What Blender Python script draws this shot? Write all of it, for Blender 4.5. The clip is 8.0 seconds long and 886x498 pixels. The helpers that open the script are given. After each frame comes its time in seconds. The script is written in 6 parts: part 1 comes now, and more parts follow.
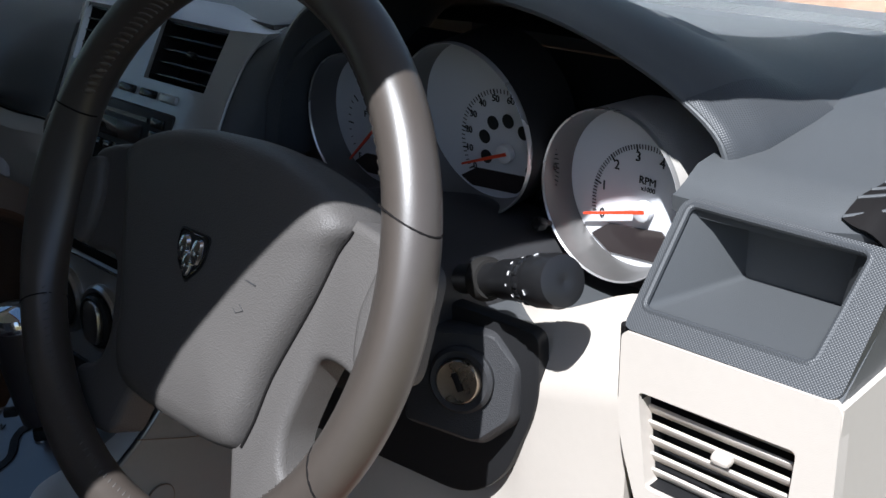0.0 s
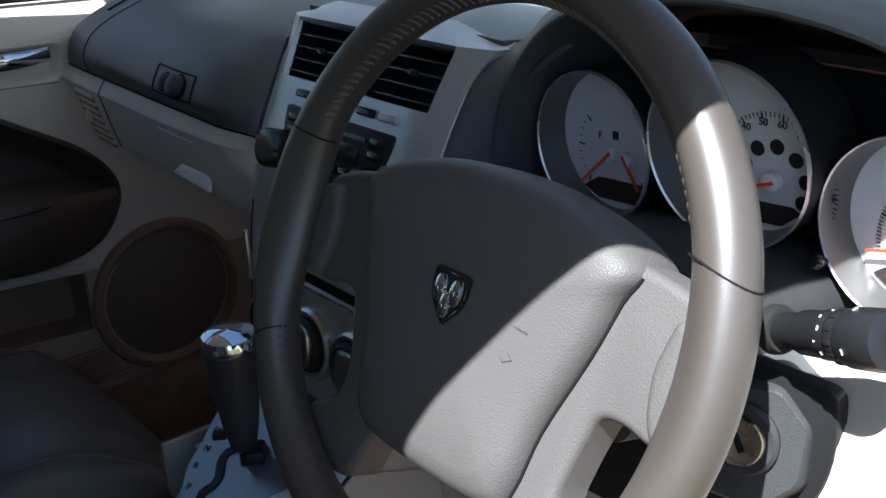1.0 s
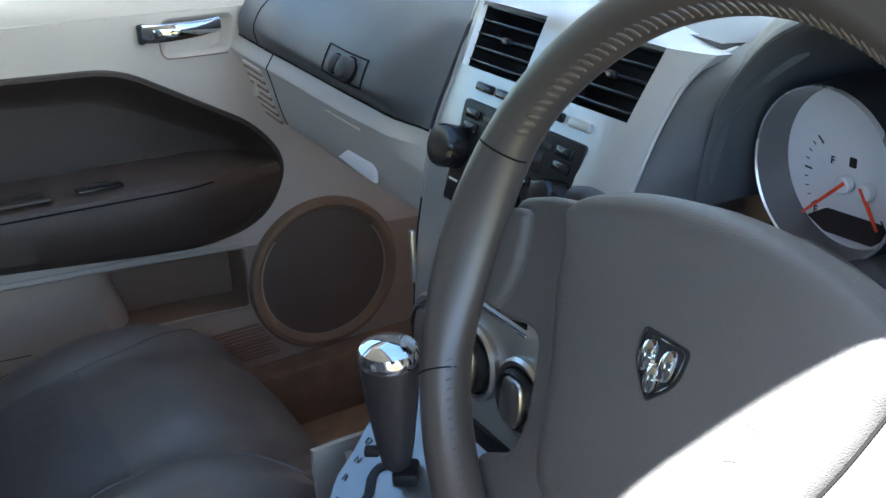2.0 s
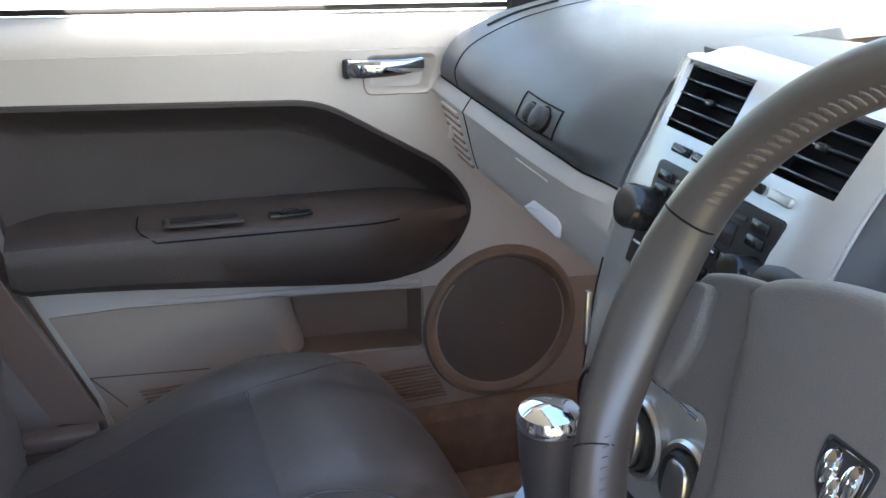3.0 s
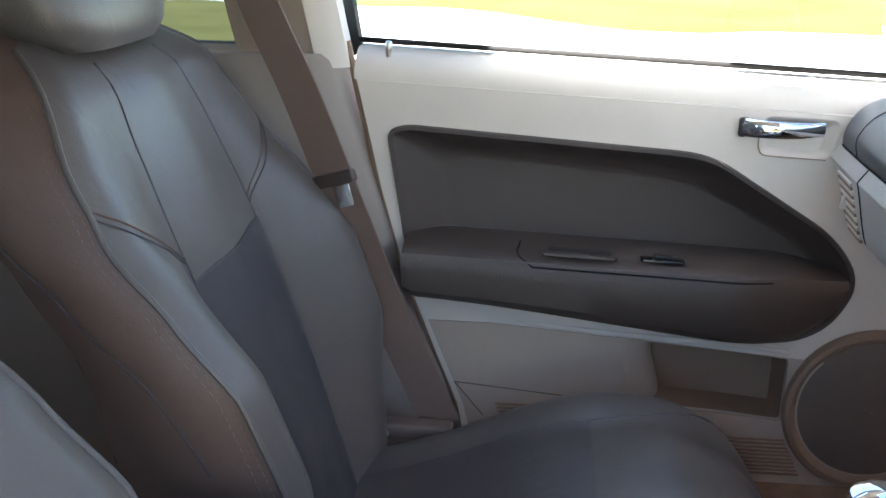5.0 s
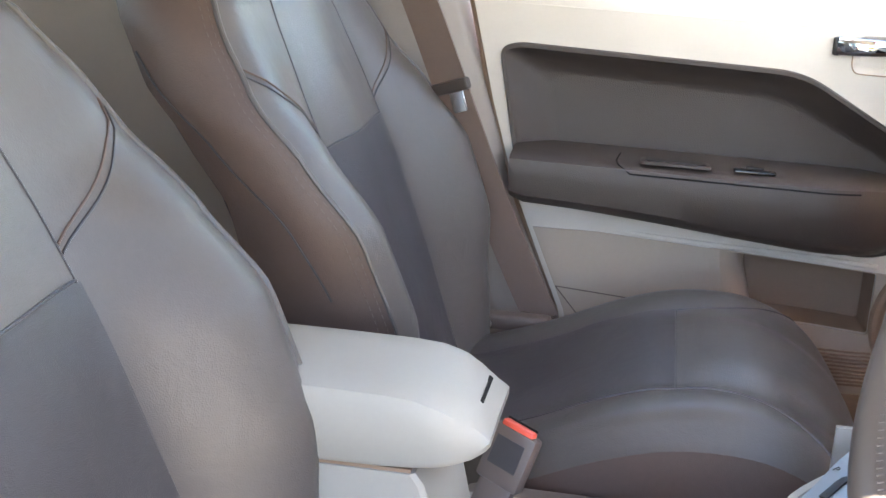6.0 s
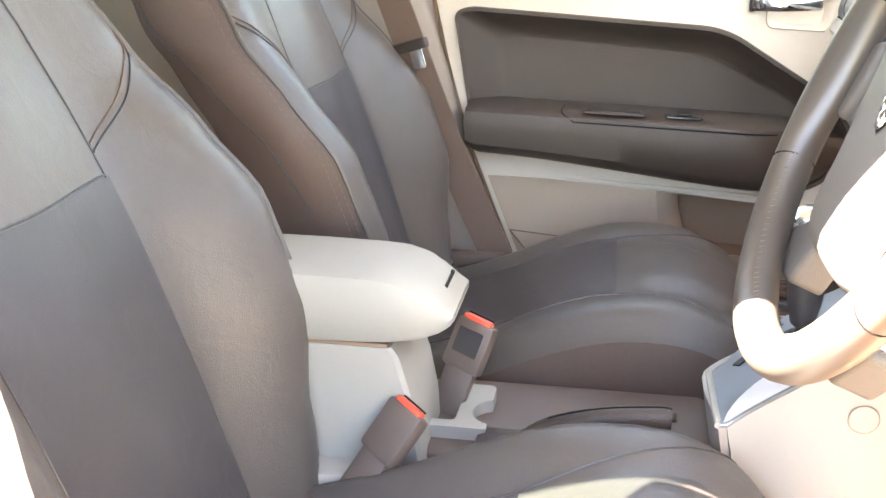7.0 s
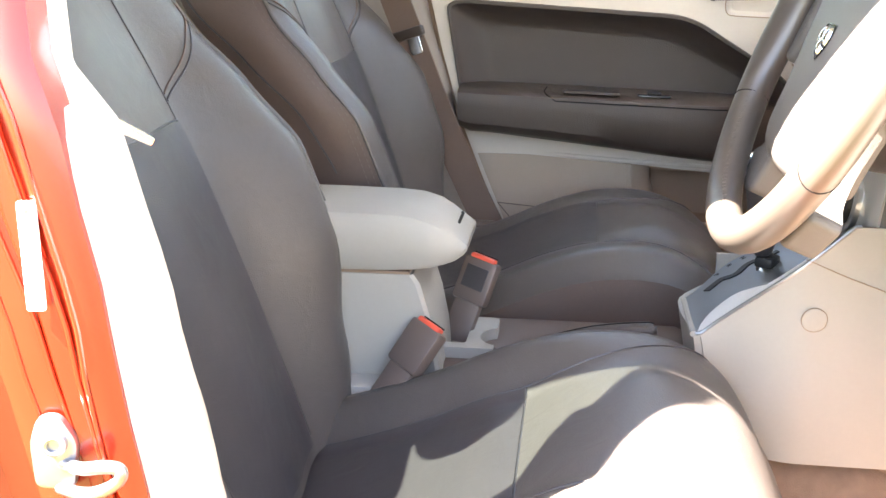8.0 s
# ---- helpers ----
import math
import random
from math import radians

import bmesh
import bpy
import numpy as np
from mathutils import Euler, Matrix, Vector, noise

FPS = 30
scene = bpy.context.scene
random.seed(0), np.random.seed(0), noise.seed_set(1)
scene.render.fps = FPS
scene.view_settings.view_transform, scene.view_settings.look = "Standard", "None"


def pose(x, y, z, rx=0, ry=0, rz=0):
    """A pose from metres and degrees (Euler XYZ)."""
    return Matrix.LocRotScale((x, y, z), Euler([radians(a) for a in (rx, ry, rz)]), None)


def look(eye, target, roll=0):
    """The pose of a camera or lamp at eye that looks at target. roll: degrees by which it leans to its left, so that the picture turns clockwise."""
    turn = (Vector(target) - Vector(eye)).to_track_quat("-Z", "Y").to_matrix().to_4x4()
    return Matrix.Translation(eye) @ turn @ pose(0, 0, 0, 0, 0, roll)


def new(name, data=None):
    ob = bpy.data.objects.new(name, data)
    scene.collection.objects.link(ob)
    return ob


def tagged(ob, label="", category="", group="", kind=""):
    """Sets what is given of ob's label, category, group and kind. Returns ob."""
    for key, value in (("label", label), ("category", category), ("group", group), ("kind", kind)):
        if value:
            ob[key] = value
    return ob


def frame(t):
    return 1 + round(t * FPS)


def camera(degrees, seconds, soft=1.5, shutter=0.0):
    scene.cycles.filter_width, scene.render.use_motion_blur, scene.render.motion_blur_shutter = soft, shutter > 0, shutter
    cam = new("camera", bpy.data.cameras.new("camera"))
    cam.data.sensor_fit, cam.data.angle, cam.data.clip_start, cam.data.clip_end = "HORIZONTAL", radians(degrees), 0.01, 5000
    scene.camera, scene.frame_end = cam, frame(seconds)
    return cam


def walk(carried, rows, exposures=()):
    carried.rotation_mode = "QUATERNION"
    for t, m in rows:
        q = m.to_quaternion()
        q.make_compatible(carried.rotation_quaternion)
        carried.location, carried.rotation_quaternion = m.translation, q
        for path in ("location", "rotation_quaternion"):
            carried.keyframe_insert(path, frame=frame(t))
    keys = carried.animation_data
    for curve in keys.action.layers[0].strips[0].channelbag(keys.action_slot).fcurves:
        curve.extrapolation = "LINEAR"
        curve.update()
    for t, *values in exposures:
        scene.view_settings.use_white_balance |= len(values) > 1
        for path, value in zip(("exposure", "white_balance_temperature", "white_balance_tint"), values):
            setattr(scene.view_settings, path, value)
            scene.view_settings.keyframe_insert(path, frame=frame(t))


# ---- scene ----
cam = camera(46.5, 8.0)
PATH = [
    (0, (0.885, -0.336, 1.209), (-0.387, 1.005, 0.445), -0.4),
    (0.5, (0.858, -0.356, 1.211), (-0.499, 0.906, 0.458), -1.3),
    (1, (0.783, -0.354, 1.213), (-0.663, 0.801, 0.453), -2.6),
    (1.5, (0.717, -0.34, 1.218), (-0.79, 0.719, 0.438), -3.1),
    (1.7, (0.699, -0.329, 1.221), (-0.839, 0.662, 0.413), -2.9),
    (2.8, (0.665, -0.285, 1.215), (-1.074, 0.369, 0.476), -1.4),
    (3, (0.659, -0.287, 1.213), (-1.113, 0.295, 0.491), -0.7),
    (3.5, (0.647, -0.283, 1.211), (-1.174, 0.144, 0.504), 0.6),
    (4, (0.647, -0.286, 1.209), (-1.225, -0.04, 0.551), 0.7),
    (4.5, (0.661, -0.288, 1.206), (-1.247, -0.207, 0.612), 0.2),
    (5, (0.709, -0.261, 1.208), (-1.184, -0.419, 0.585), 1.2),
    (6.3, (0.933, -0.194, 1.1), (-0.922, -0.599, 0.471), 0.8),
    (6.5, (0.973, -0.183, 1.094), (-0.888, -0.571, 0.473), 0.3),
    (7, (1.057, -0.183, 1.078), (-0.817, -0.497, 0.453), 0.4),
    (7.5, (1.144, -0.198, 1.068), (-0.742, -0.465, 0.459), 1.2),
    (8, (1.26, -0.209, 1.041), (-0.637, -0.457, 0.455), 0.2),
]
EXPOSURES = [(0, 1.12, 5750, 10), (0.5, 1.25, 5750, 10), (1.0, 2.05, 5700, 8), (1.3, 2.7, 5550, 4), (1.7, 3.55, 5600, 4), (2.8, 4.45, 6200, 12), (3.5, 4.5, 6180, 12), (5.0, 4.4, 6100, 11), (6.3, 5.57, 7000, 14), (7.0, 5.71, 7600, 14), (8.0, 5.15, 7350, 15)]
walk(cam, [(t, look(eye, target, roll)) for t, eye, target, roll in PATH], EXPOSURES)

# ---- light: clear sky and one high sun behind the driver's open doorway ----
SUN = Vector((0.33, -0.65, 1.00)).normalized()
world = bpy.data.worlds.new("World")
scene.world = world
world.use_nodes = True
wn = world.node_tree.nodes
sky = wn.new("ShaderNodeTexSky")
sky.sky_type = "NISHITA"
sky.sun_disc = False
sky.sun_elevation = math.asin(SUN.z)
sky.sun_rotation = math.atan2(SUN.x, SUN.y)
world.node_tree.links.new(sky.outputs["Color"], wn["Background"].inputs["Color"])
wn["Background"].inputs["Strength"].default_value = 0.05
sun_data = bpy.data.lights.new("sun", "SUN")
sun_data.energy = 5.0
sun_data.angle = radians(0.5)
sun_data.color = (1.0, 0.96, 0.90)
sun = new("sun", sun_data)
sun.matrix_world = look(SUN * 30, (0, 0, 0))


# ---- materials ----
def mat(name, color, rough=0.5, metal=0.0, var=0.08, var_scale=6.0, grain=0.0, grain_scale=900.0, rough_var=0.08, coat=0.0, spec=0.5, pattern="noise", tint=None, crease=0.0):
    m = bpy.data.materials.new(name)
    m.use_nodes = True
    nt = m.node_tree
    n, link = nt.nodes, nt.links.new
    b = n["Principled BSDF"]
    b.inputs["Roughness"].default_value = rough
    b.inputs["Metallic"].default_value = metal
    b.inputs["Coat Weight"].default_value = coat
    b.inputs["Specular IOR Level"].default_value = spec
    tc = n.new("ShaderNodeTexCoord")
    big = n.new("ShaderNodeTexNoise")
    big.inputs["Scale"].default_value = var_scale
    big.inputs["Detail"].default_value = 6
    fine = n.new("ShaderNodeTexNoise")
    fine.inputs["Scale"].default_value = var_scale * 30
    fine.inputs["Detail"].default_value = 3
    link(tc.outputs["Object"], big.inputs["Vector"])
    link(tc.outputs["Object"], fine.inputs["Vector"])
    both = n.new("ShaderNodeMath")
    both.operation = "MULTIPLY_ADD"
    both.inputs[1].default_value = 0.35
    link(fine.outputs["Fac"], both.inputs[0])
    link(big.outputs["Fac"], both.inputs[2])
    ramp = n.new("ShaderNodeMapRange")
    ramp.inputs["From Min"].default_value = 0.35
    ramp.inputs["From Max"].default_value = 1.0
    link(both.outputs[0], ramp.inputs["Value"])
    mix = n.new("ShaderNodeMix")
    mix.data_type = "RGBA"
    c = Vector(color)
    other = Vector(tint) if tint else c * (1 + var)
    mix.inputs["A"].default_value = (*(c * (1 - var)), 1)
    mix.inputs["B"].default_value = (*other, 1)
    link(ramp.outputs["Result"], mix.inputs["Factor"])
    link(mix.outputs["Result"], b.inputs["Base Color"])
    rr = n.new("ShaderNodeMapRange")
    rr.inputs["To Min"].default_value = max(0.02, rough - rough_var)
    rr.inputs["To Max"].default_value = min(1, rough + rough_var)
    link(big.outputs["Fac"], rr.inputs["Value"])
    link(rr.outputs["Result"], b.inputs["Roughness"])
    if grain:
        if pattern == "noise":
            g = n.new("ShaderNodeTexNoise")
            g.inputs["Detail"].default_value = 2
            out = g.outputs["Fac"]
        else:
            g = n.new("ShaderNodeTexVoronoi")
            g.inputs["Randomness"].default_value = 0.0 if pattern == "weave" else 0.9
            out = g.outputs["Distance"]
        g.inputs["Scale"].default_value = grain_scale
        if pattern == "weave":
            turn = n.new("ShaderNodeMapping")
            turn.inputs["Rotation"].default_value = (-0.806, 0.0, 0.785)
            g.voronoi_dimensions = "2D"
            link(tc.outputs["Object"], turn.inputs["Vector"])
            link(turn.outputs["Vector"], g.inputs["Vector"])
        else:
            link(tc.outputs["Object"], g.inputs["Vector"])
        bump = n.new("ShaderNodeBump")
        bump.inputs["Strength"].default_value = grain
        bump.inputs["Distance"].default_value = 0.0006
        link(out, bump.inputs["Height"])
        link(bump.outputs["Normal"], b.inputs["Normal"])
        if crease:
            fold = n.new("ShaderNodeTexNoise")
            fold.inputs["Scale"].default_value = 26.0
            fold.inputs["Detail"].default_value = 4
            fold.inputs["Distortion"].default_value = 1.2
            link(tc.outputs["Object"], fold.inputs["Vector"])
            soft = n.new("ShaderNodeBump")
            soft.inputs["Strength"].default_value = crease
            soft.inputs["Distance"].default_value = 0.004
            link(fold.outputs["Fac"], soft.inputs["Height"])
            link(soft.outputs["Normal"], bump.inputs["Normal"])
    return m


def glass(name, color=(0.78, 0.84, 0.82)):
    m = bpy.data.materials.new(name)
    m.use_nodes = True
    b = m.node_tree.nodes["Principled BSDF"]
    b.inputs["Base Color"].default_value = (*color, 1)
    b.inputs["Roughness"].default_value = 0.0
    b.inputs["Transmission Weight"].default_value = 1.0
    b.inputs["IOR"].default_value = 1.45
    return m


LEATHER = mat("charcoal_leather", (0.073, 0.063, 0.059), 0.40, var=0.12, grain=0.3, grain_scale=700, pattern="cells", crease=0.22)
LEATHER_DARK = mat("insert_leather", (0.037, 0.033, 0.036), 0.40, var=0.12, grain=0.3, grain_scale=900, pattern="cells", crease=0.22)
# Cushion insert leather, a little lighter than the backrest's.
LEATHER_MID = mat("cushion_insert_leather", (0.051, 0.044, 0.046), 0.42, var=0.12, grain=0.3, grain_scale=900, pattern="cells", crease=0.22)
LEATHER_SIDE = mat("side_vinyl", (0.084, 0.053, 0.041), 0.50, var=0.15, grain=0.4, grain_scale=700, pattern="cells", crease=0.18)
WHEEL_LEATHER = mat("wheel_leather", (0.058, 0.048, 0.041), 0.40, spec=0.8, var=0.12, grain=0.04, grain_scale=800, pattern="cells")
WHEEL_PAD = mat("wheel_pad_vinyl", (0.089, 0.083, 0.079), 0.50, spec=0.3, var=0.06, grain=0.42, grain_scale=950, pattern="cells")
SEAM = mat("dark_seam", (0.010, 0.009, 0.009), 0.7, spec=0.1)
THREAD = mat("grey_thread", (0.085, 0.077, 0.070), 0.7)
STALK = mat("stalk_plastic", (0.013, 0.013, 0.014), 0.33, spec=0.4)
STEEL = mat("jamb_steel", (0.30, 0.30, 0.32), 0.36, metal=0.9, var=0.1, var_scale=50)
BUCKLE = mat("buckle_plastic", (0.105, 0.077, 0.066), 0.5, var=0.06, grain=0.2)
TAUPE = mat("taupe_plastic", (0.235, 0.20, 0.18), 0.6, var=0.06, grain=0.3, grain_scale=900, pattern="cells")
RING = mat("bezel_silver", (0.62, 0.61, 0.60), 0.28, metal=0.7, var=0.03)
DASH = mat("dash_vinyl", (0.068, 0.072, 0.076), 0.50, spec=0.5, var=0.06, grain=0.22, grain_scale=1500, pattern="cells")
COLUMN = mat("column_plastic", (0.034, 0.034, 0.036), 0.5, spec=0.3, var=0.06, grain=0.4, grain_scale=1200, pattern="cells")
DASH_WEAVE = mat("dash_weave_vinyl", (0.050, 0.053, 0.057), 0.42, spec=0.35, var=0.05, grain=0.5, grain_scale=760, pattern="weave")
DARK = mat("black_plastic", (0.016, 0.016, 0.017), 0.42, spec=0.25, grain=0.25, grain_scale=1100)
BLACK_GLOSS = mat("black_gloss_plastic", (0.012, 0.012, 0.013), 0.18)
BEIGE = mat("stone_plastic", (0.515, 0.466, 0.412), 0.55, var=0.05, grain=0.12, grain_scale=1600, pattern="cells")
STONE = mat("console_plastic", (0.292, 0.276, 0.250), 0.55, var=0.06, grain=0.25, grain_scale=1300, pattern="cells")
# Stone plastic darkened and browned: footwell and pillar shade kept in the colour.
BEIGE_SHADED = mat("stone_plastic_matte_shaded", (0.30, 0.235, 0.185), 0.65, var=0.06, grain=0.45, grain_scale=900, pattern="cells")
GREY_TRIM = mat("grey_trim", (0.45, 0.425, 0.395), 0.5, var=0.05, grain=0.35, grain_scale=1000, pattern="cells")
INSERT = mat("dark_door_vinyl", (0.048, 0.036, 0.031), 0.44, var=0.08, grain=0.7, grain_scale=620, pattern="cells")
# Stone door plastic browned: warm carpet bounce and shade put into the colour.
DOOR_SHADED = mat("door_plastic_shaded", (0.335, 0.27, 0.218), 0.6, var=0.06, grain=0.3, grain_scale=1100, pattern="cells")
PLATE = mat("plate_silver", (0.235, 0.25, 0.265), 0.30, metal=0.7, var=0.05, rough_var=0.06)
# Pale silver that paints the sky's reflection on the shifter plate.
SKY_SHEEN = mat("sky_sheen_paint", (0.72, 0.73, 0.74), 0.35, metal=0.15, var=0.03)
SILVER = mat("silver_paint", (0.45, 0.46, 0.465), 0.35, metal=0.6, var=0.04, rough_var=0.05)
CHROME = mat("chrome", (0.85, 0.86, 0.87), 0.06, metal=1.0, var=0.02, rough_var=0.03)
SATIN = mat("satin_metal", (0.55, 0.54, 0.52), 0.3, metal=1.0, var=0.06)
WORN_STEEL = mat("worn_steel", (0.42, 0.36, 0.29), 0.30, metal=1.0, var=0.25, var_scale=60, rough_var=0.2)
BEZEL = mat("bezel_cone", (0.17, 0.165, 0.16), 0.30, metal=0.6, var=0.03)
DIAL = mat("white_dial", (0.70, 0.70, 0.72), 0.45, var=0.02)
INK = mat("black_ink", (0.02, 0.02, 0.02), 0.6)
WHITE_INK = mat("white_ink", (0.75, 0.75, 0.75), 0.6)
STITCH = mat("tan_stitching", (0.105, 0.078, 0.066), 0.7)
NEEDLE = mat("red_needle", (0.80, 0.075, 0.025), 0.4)
LCD = mat("dark_display", (0.035, 0.028, 0.028), 0.12)
RED = mat("red_release", (0.62, 0.085, 0.05), 0.4)
WEBBING = mat("belt_webbing", (0.145, 0.098, 0.079), 0.75, var=0.1, grain=0.8, grain_scale=1500)
CARPET = mat("brown_carpet", (0.19, 0.125, 0.088), 0.95, var=0.25, var_scale=40, grain=1.0, grain_scale=600)
# Brown for seals and gaps; on pocket and speaker ring it also paints shade.
BROWN_SHADED = mat("brown_plastic_shaded", (0.220, 0.146, 0.098), 0.65, var=0.08, grain=0.3, grain_scale=1000, pattern="cells")
GRILLE = mat("speaker_mesh", (0.120, 0.092, 0.073), 0.6, var=0.08, grain=1.0, grain_scale=330, pattern="weave")
PAINT = mat("orange_paint", (0.214, 0.012, 0.004), 0.25, var=0.05, coat=0.6)
HEADLINER = mat("headliner", (0.50, 0.47, 0.43), 0.9, var=0.05, grain=0.6, grain_scale=500)
CONCRETE = mat("pale_road", (0.42, 0.40, 0.37), 0.9, var=0.15, var_scale=1.5, grain=0.6, grain_scale=60)
DRY_GRASS = mat("dry_grass", (0.060, 0.055, 0.017), 0.95, var=0.3, var_scale=1.2, grain=1.0, grain_scale=30, tint=(0.10, 0.082, 0.032), spec=0.1)
GRASS = mat("lawn_grass", (0.040, 0.085, 0.010), 0.9, var=0.3, var_scale=0.7, tint=(0.075, 0.115, 0.018), spec=0.1)
BARK = mat("bark", (0.16, 0.12, 0.09), 0.9, var=0.3, var_scale=10, grain=1.0, grain_scale=40)
LEAF = mat("leaf", (0.06, 0.11, 0.02), 0.6, var=0.4, var_scale=1.0)
RUBBER = mat("black_rubber", (0.016, 0.015, 0.014), 0.7, spec=0.2)
PAPER = mat("white_label", (0.8, 0.8, 0.78), 0.5)
PANE = glass("window_glass")


def smoked(name, tint):
    """Privacy glass: see-through, tinted, with a gloss that grows towards the edge of sight."""
    m = bpy.data.materials.new(name)
    m.use_nodes = True
    n, link = m.node_tree.nodes, m.node_tree.links.new
    n.remove(n["Principled BSDF"])
    clear, gloss, mix, rim = (n.new("ShaderNode" + k) for k in ("BsdfTransparent", "BsdfGlossy", "MixShader", "LayerWeight"))
    rim.inputs["Blend"].default_value = 0.08
    clear.inputs["Color"].default_value = (*tint, 1)
    gloss.inputs["Roughness"].default_value = 0.02
    link(rim.outputs["Facing"], mix.inputs["Fac"])
    link(clear.outputs[0], mix.inputs[1])
    link(gloss.outputs[0], mix.inputs[2])
    link(mix.outputs[0], n["Material Output"].inputs["Surface"])
    return m


PRIVACY = smoked("smoked_glass", (0.36, 0.41, 0.40))


# ---- mesh tools ----
def part(name, bm, material, parent=None, label="", smooth=True, at=None):
    """Links bm, whose points are in the world, as one mesh object, a part of parent or a thing of its own."""
    me = bpy.data.meshes.new(name)
    base = Vector(at) if at is not None else Vector()
    if parent is not None:
        base = WORLD_AT[parent.name]
    bmesh.ops.recalc_face_normals(bm, faces=bm.faces)
    bmesh.ops.translate(bm, verts=bm.verts, vec=-base)
    bm.to_mesh(me)
    bm.free()
    me.materials.append(material)
    if smooth:
        me.shade_smooth()
        me.set_sharp_from_angle(angle=radians(38))
    ob = new(name, me)
    WORLD_AT[ob.name] = base
    if parent is None:
        ob.location = base
    else:
        ob.parent = parent
    return tagged(ob, label) if label else ob


WORLD_AT = {}


def thing(name, at, label, category, group="", kind=""):
    ob = new(name)
    ob.location = at
    ob.empty_display_size = 0.05
    WORLD_AT[ob.name] = Vector(at)
    return tagged(ob, label, category, group, kind)


def basis(origin, x, y):
    """Local axes: x and y as given, z = x cross y."""
    x = Vector(x).normalized()
    z = x.cross(Vector(y)).normalized()
    y = z.cross(x)
    m = Matrix((x, y, z)).transposed().to_4x4()
    m.translation = Vector(origin)
    return m


def spline(pts, n=8, closed=False):
    """Catmull-Rom through the points."""
    pts = [Vector(p) for p in pts]
    out, k = [], len(pts)
    for i in range(k if closed else k - 1):
        p = [pts[(i + j) % k] if closed else pts[min(max(i + j, 0), k - 1)] for j in (-1, 0, 1, 2)]
        for s in range(n):
            t = s / n
            out.append(0.5 * (2 * p[1] + (p[2] - p[0]) * t + (2 * p[0] - 5 * p[1] + 4 * p[2] - p[3]) * t * t + (3 * p[1] - p[0] - 3 * p[2] + p[3]) * t ** 3))
    if not closed:
        out.append(pts[-1])
    return out


def rounded(pts, r, n=5):
    """A closed outline with its corners rounded; r is one radius or one for each corner."""
    pts = [Vector(p).to_2d() for p in pts]
    out, k = [], len(pts)
    for i, p in enumerate(pts):
        a, b = pts[i - 1] - p, pts[(i + 1) % k] - p
        rr = r[i] if isinstance(r, (list, tuple)) else r
        d = min(rr, a.length * 0.49, b.length * 0.49)
        s, e = p + a.normalized() * d, p + b.normalized() * d
        for j in range(n + 1):
            t = j / n
            out.append((1 - t) ** 2 * s + 2 * t * (1 - t) * p + t * t * e)
    return out


def rect(w, h, r=0.0, n=4, c=(0, 0)):
    pts = [(c[0] - w / 2, c[1] - h / 2), (c[0] + w / 2, c[1] - h / 2), (c[0] + w / 2, c[1] + h / 2), (c[0] - w / 2, c[1] + h / 2)]
    return rounded(pts, r, n) if r else [Vector(p) for p in pts]


def circle(r, n=32, c=(0, 0)):
    return [Vector((c[0] + r * math.cos(2 * math.pi * i / n), c[1] + r * math.sin(2 * math.pi * i / n))) for i in range(n)]


def loft(rings, closed=True, cap=True, bm=None, loop=False):
    """A skin over rings of equally many points."""
    bm = bm or bmesh.new()
    vs = [[bm.verts.new(p) for p in ring] for ring in rings]
    k = len(vs[0])
    pairs = list(zip(vs, vs[1:])) + ([(vs[-1], vs[0])] if loop else [])
    for a, b in pairs:
        for i in range(k if closed else k - 1):
            j = (i + 1) % k
            bm.faces.new((a[i], a[j], b[j], b[i]))
    if cap and closed and not loop:
        bm.faces.new(vs[0])
        bm.faces.new(list(reversed(vs[-1])))
    return bm


def sheet(f, nu, nv, thick=0.0, bm=None):
    """A surface f(u, v), u and v in 0..1, given a thickness along its normal where thick is not 0."""
    rows = [[Vector(f(i / nu, j / nv)) for i in range(nu + 1)] for j in range(nv + 1)]
    bm = loft(rows, closed=False, cap=False, bm=bm)
    return thicken(bm, abs(thick)) if thick else bm


DOORWAY = Vector((0.8, -0.4, 1.15))


def thicken(bm, depth):
    """Gives an open skin a depth on the side turned away from the open doorway."""
    bmesh.ops.recalc_face_normals(bm, faces=bm.faces)
    bm.normal_update()
    toward = sum((f.normal.dot(DOORWAY - f.calc_center_median()) * f.calc_area() for f in bm.faces), 0.0)
    if toward < 0:
        bmesh.ops.reverse_faces(bm, faces=bm.faces)
        bm.normal_update()
    back = {v: bm.verts.new(v.co - v.normal * depth) for v in list(bm.verts)}
    rim = [(e.verts[0], e.verts[1]) for e in bm.edges if len(e.link_faces) == 1]
    for f in list(bm.faces):
        bm.faces.new([back[v] for v in reversed(f.verts)])
    for a, b in rim:
        bm.faces.new((a, b, back[b], back[a]))
    return bm


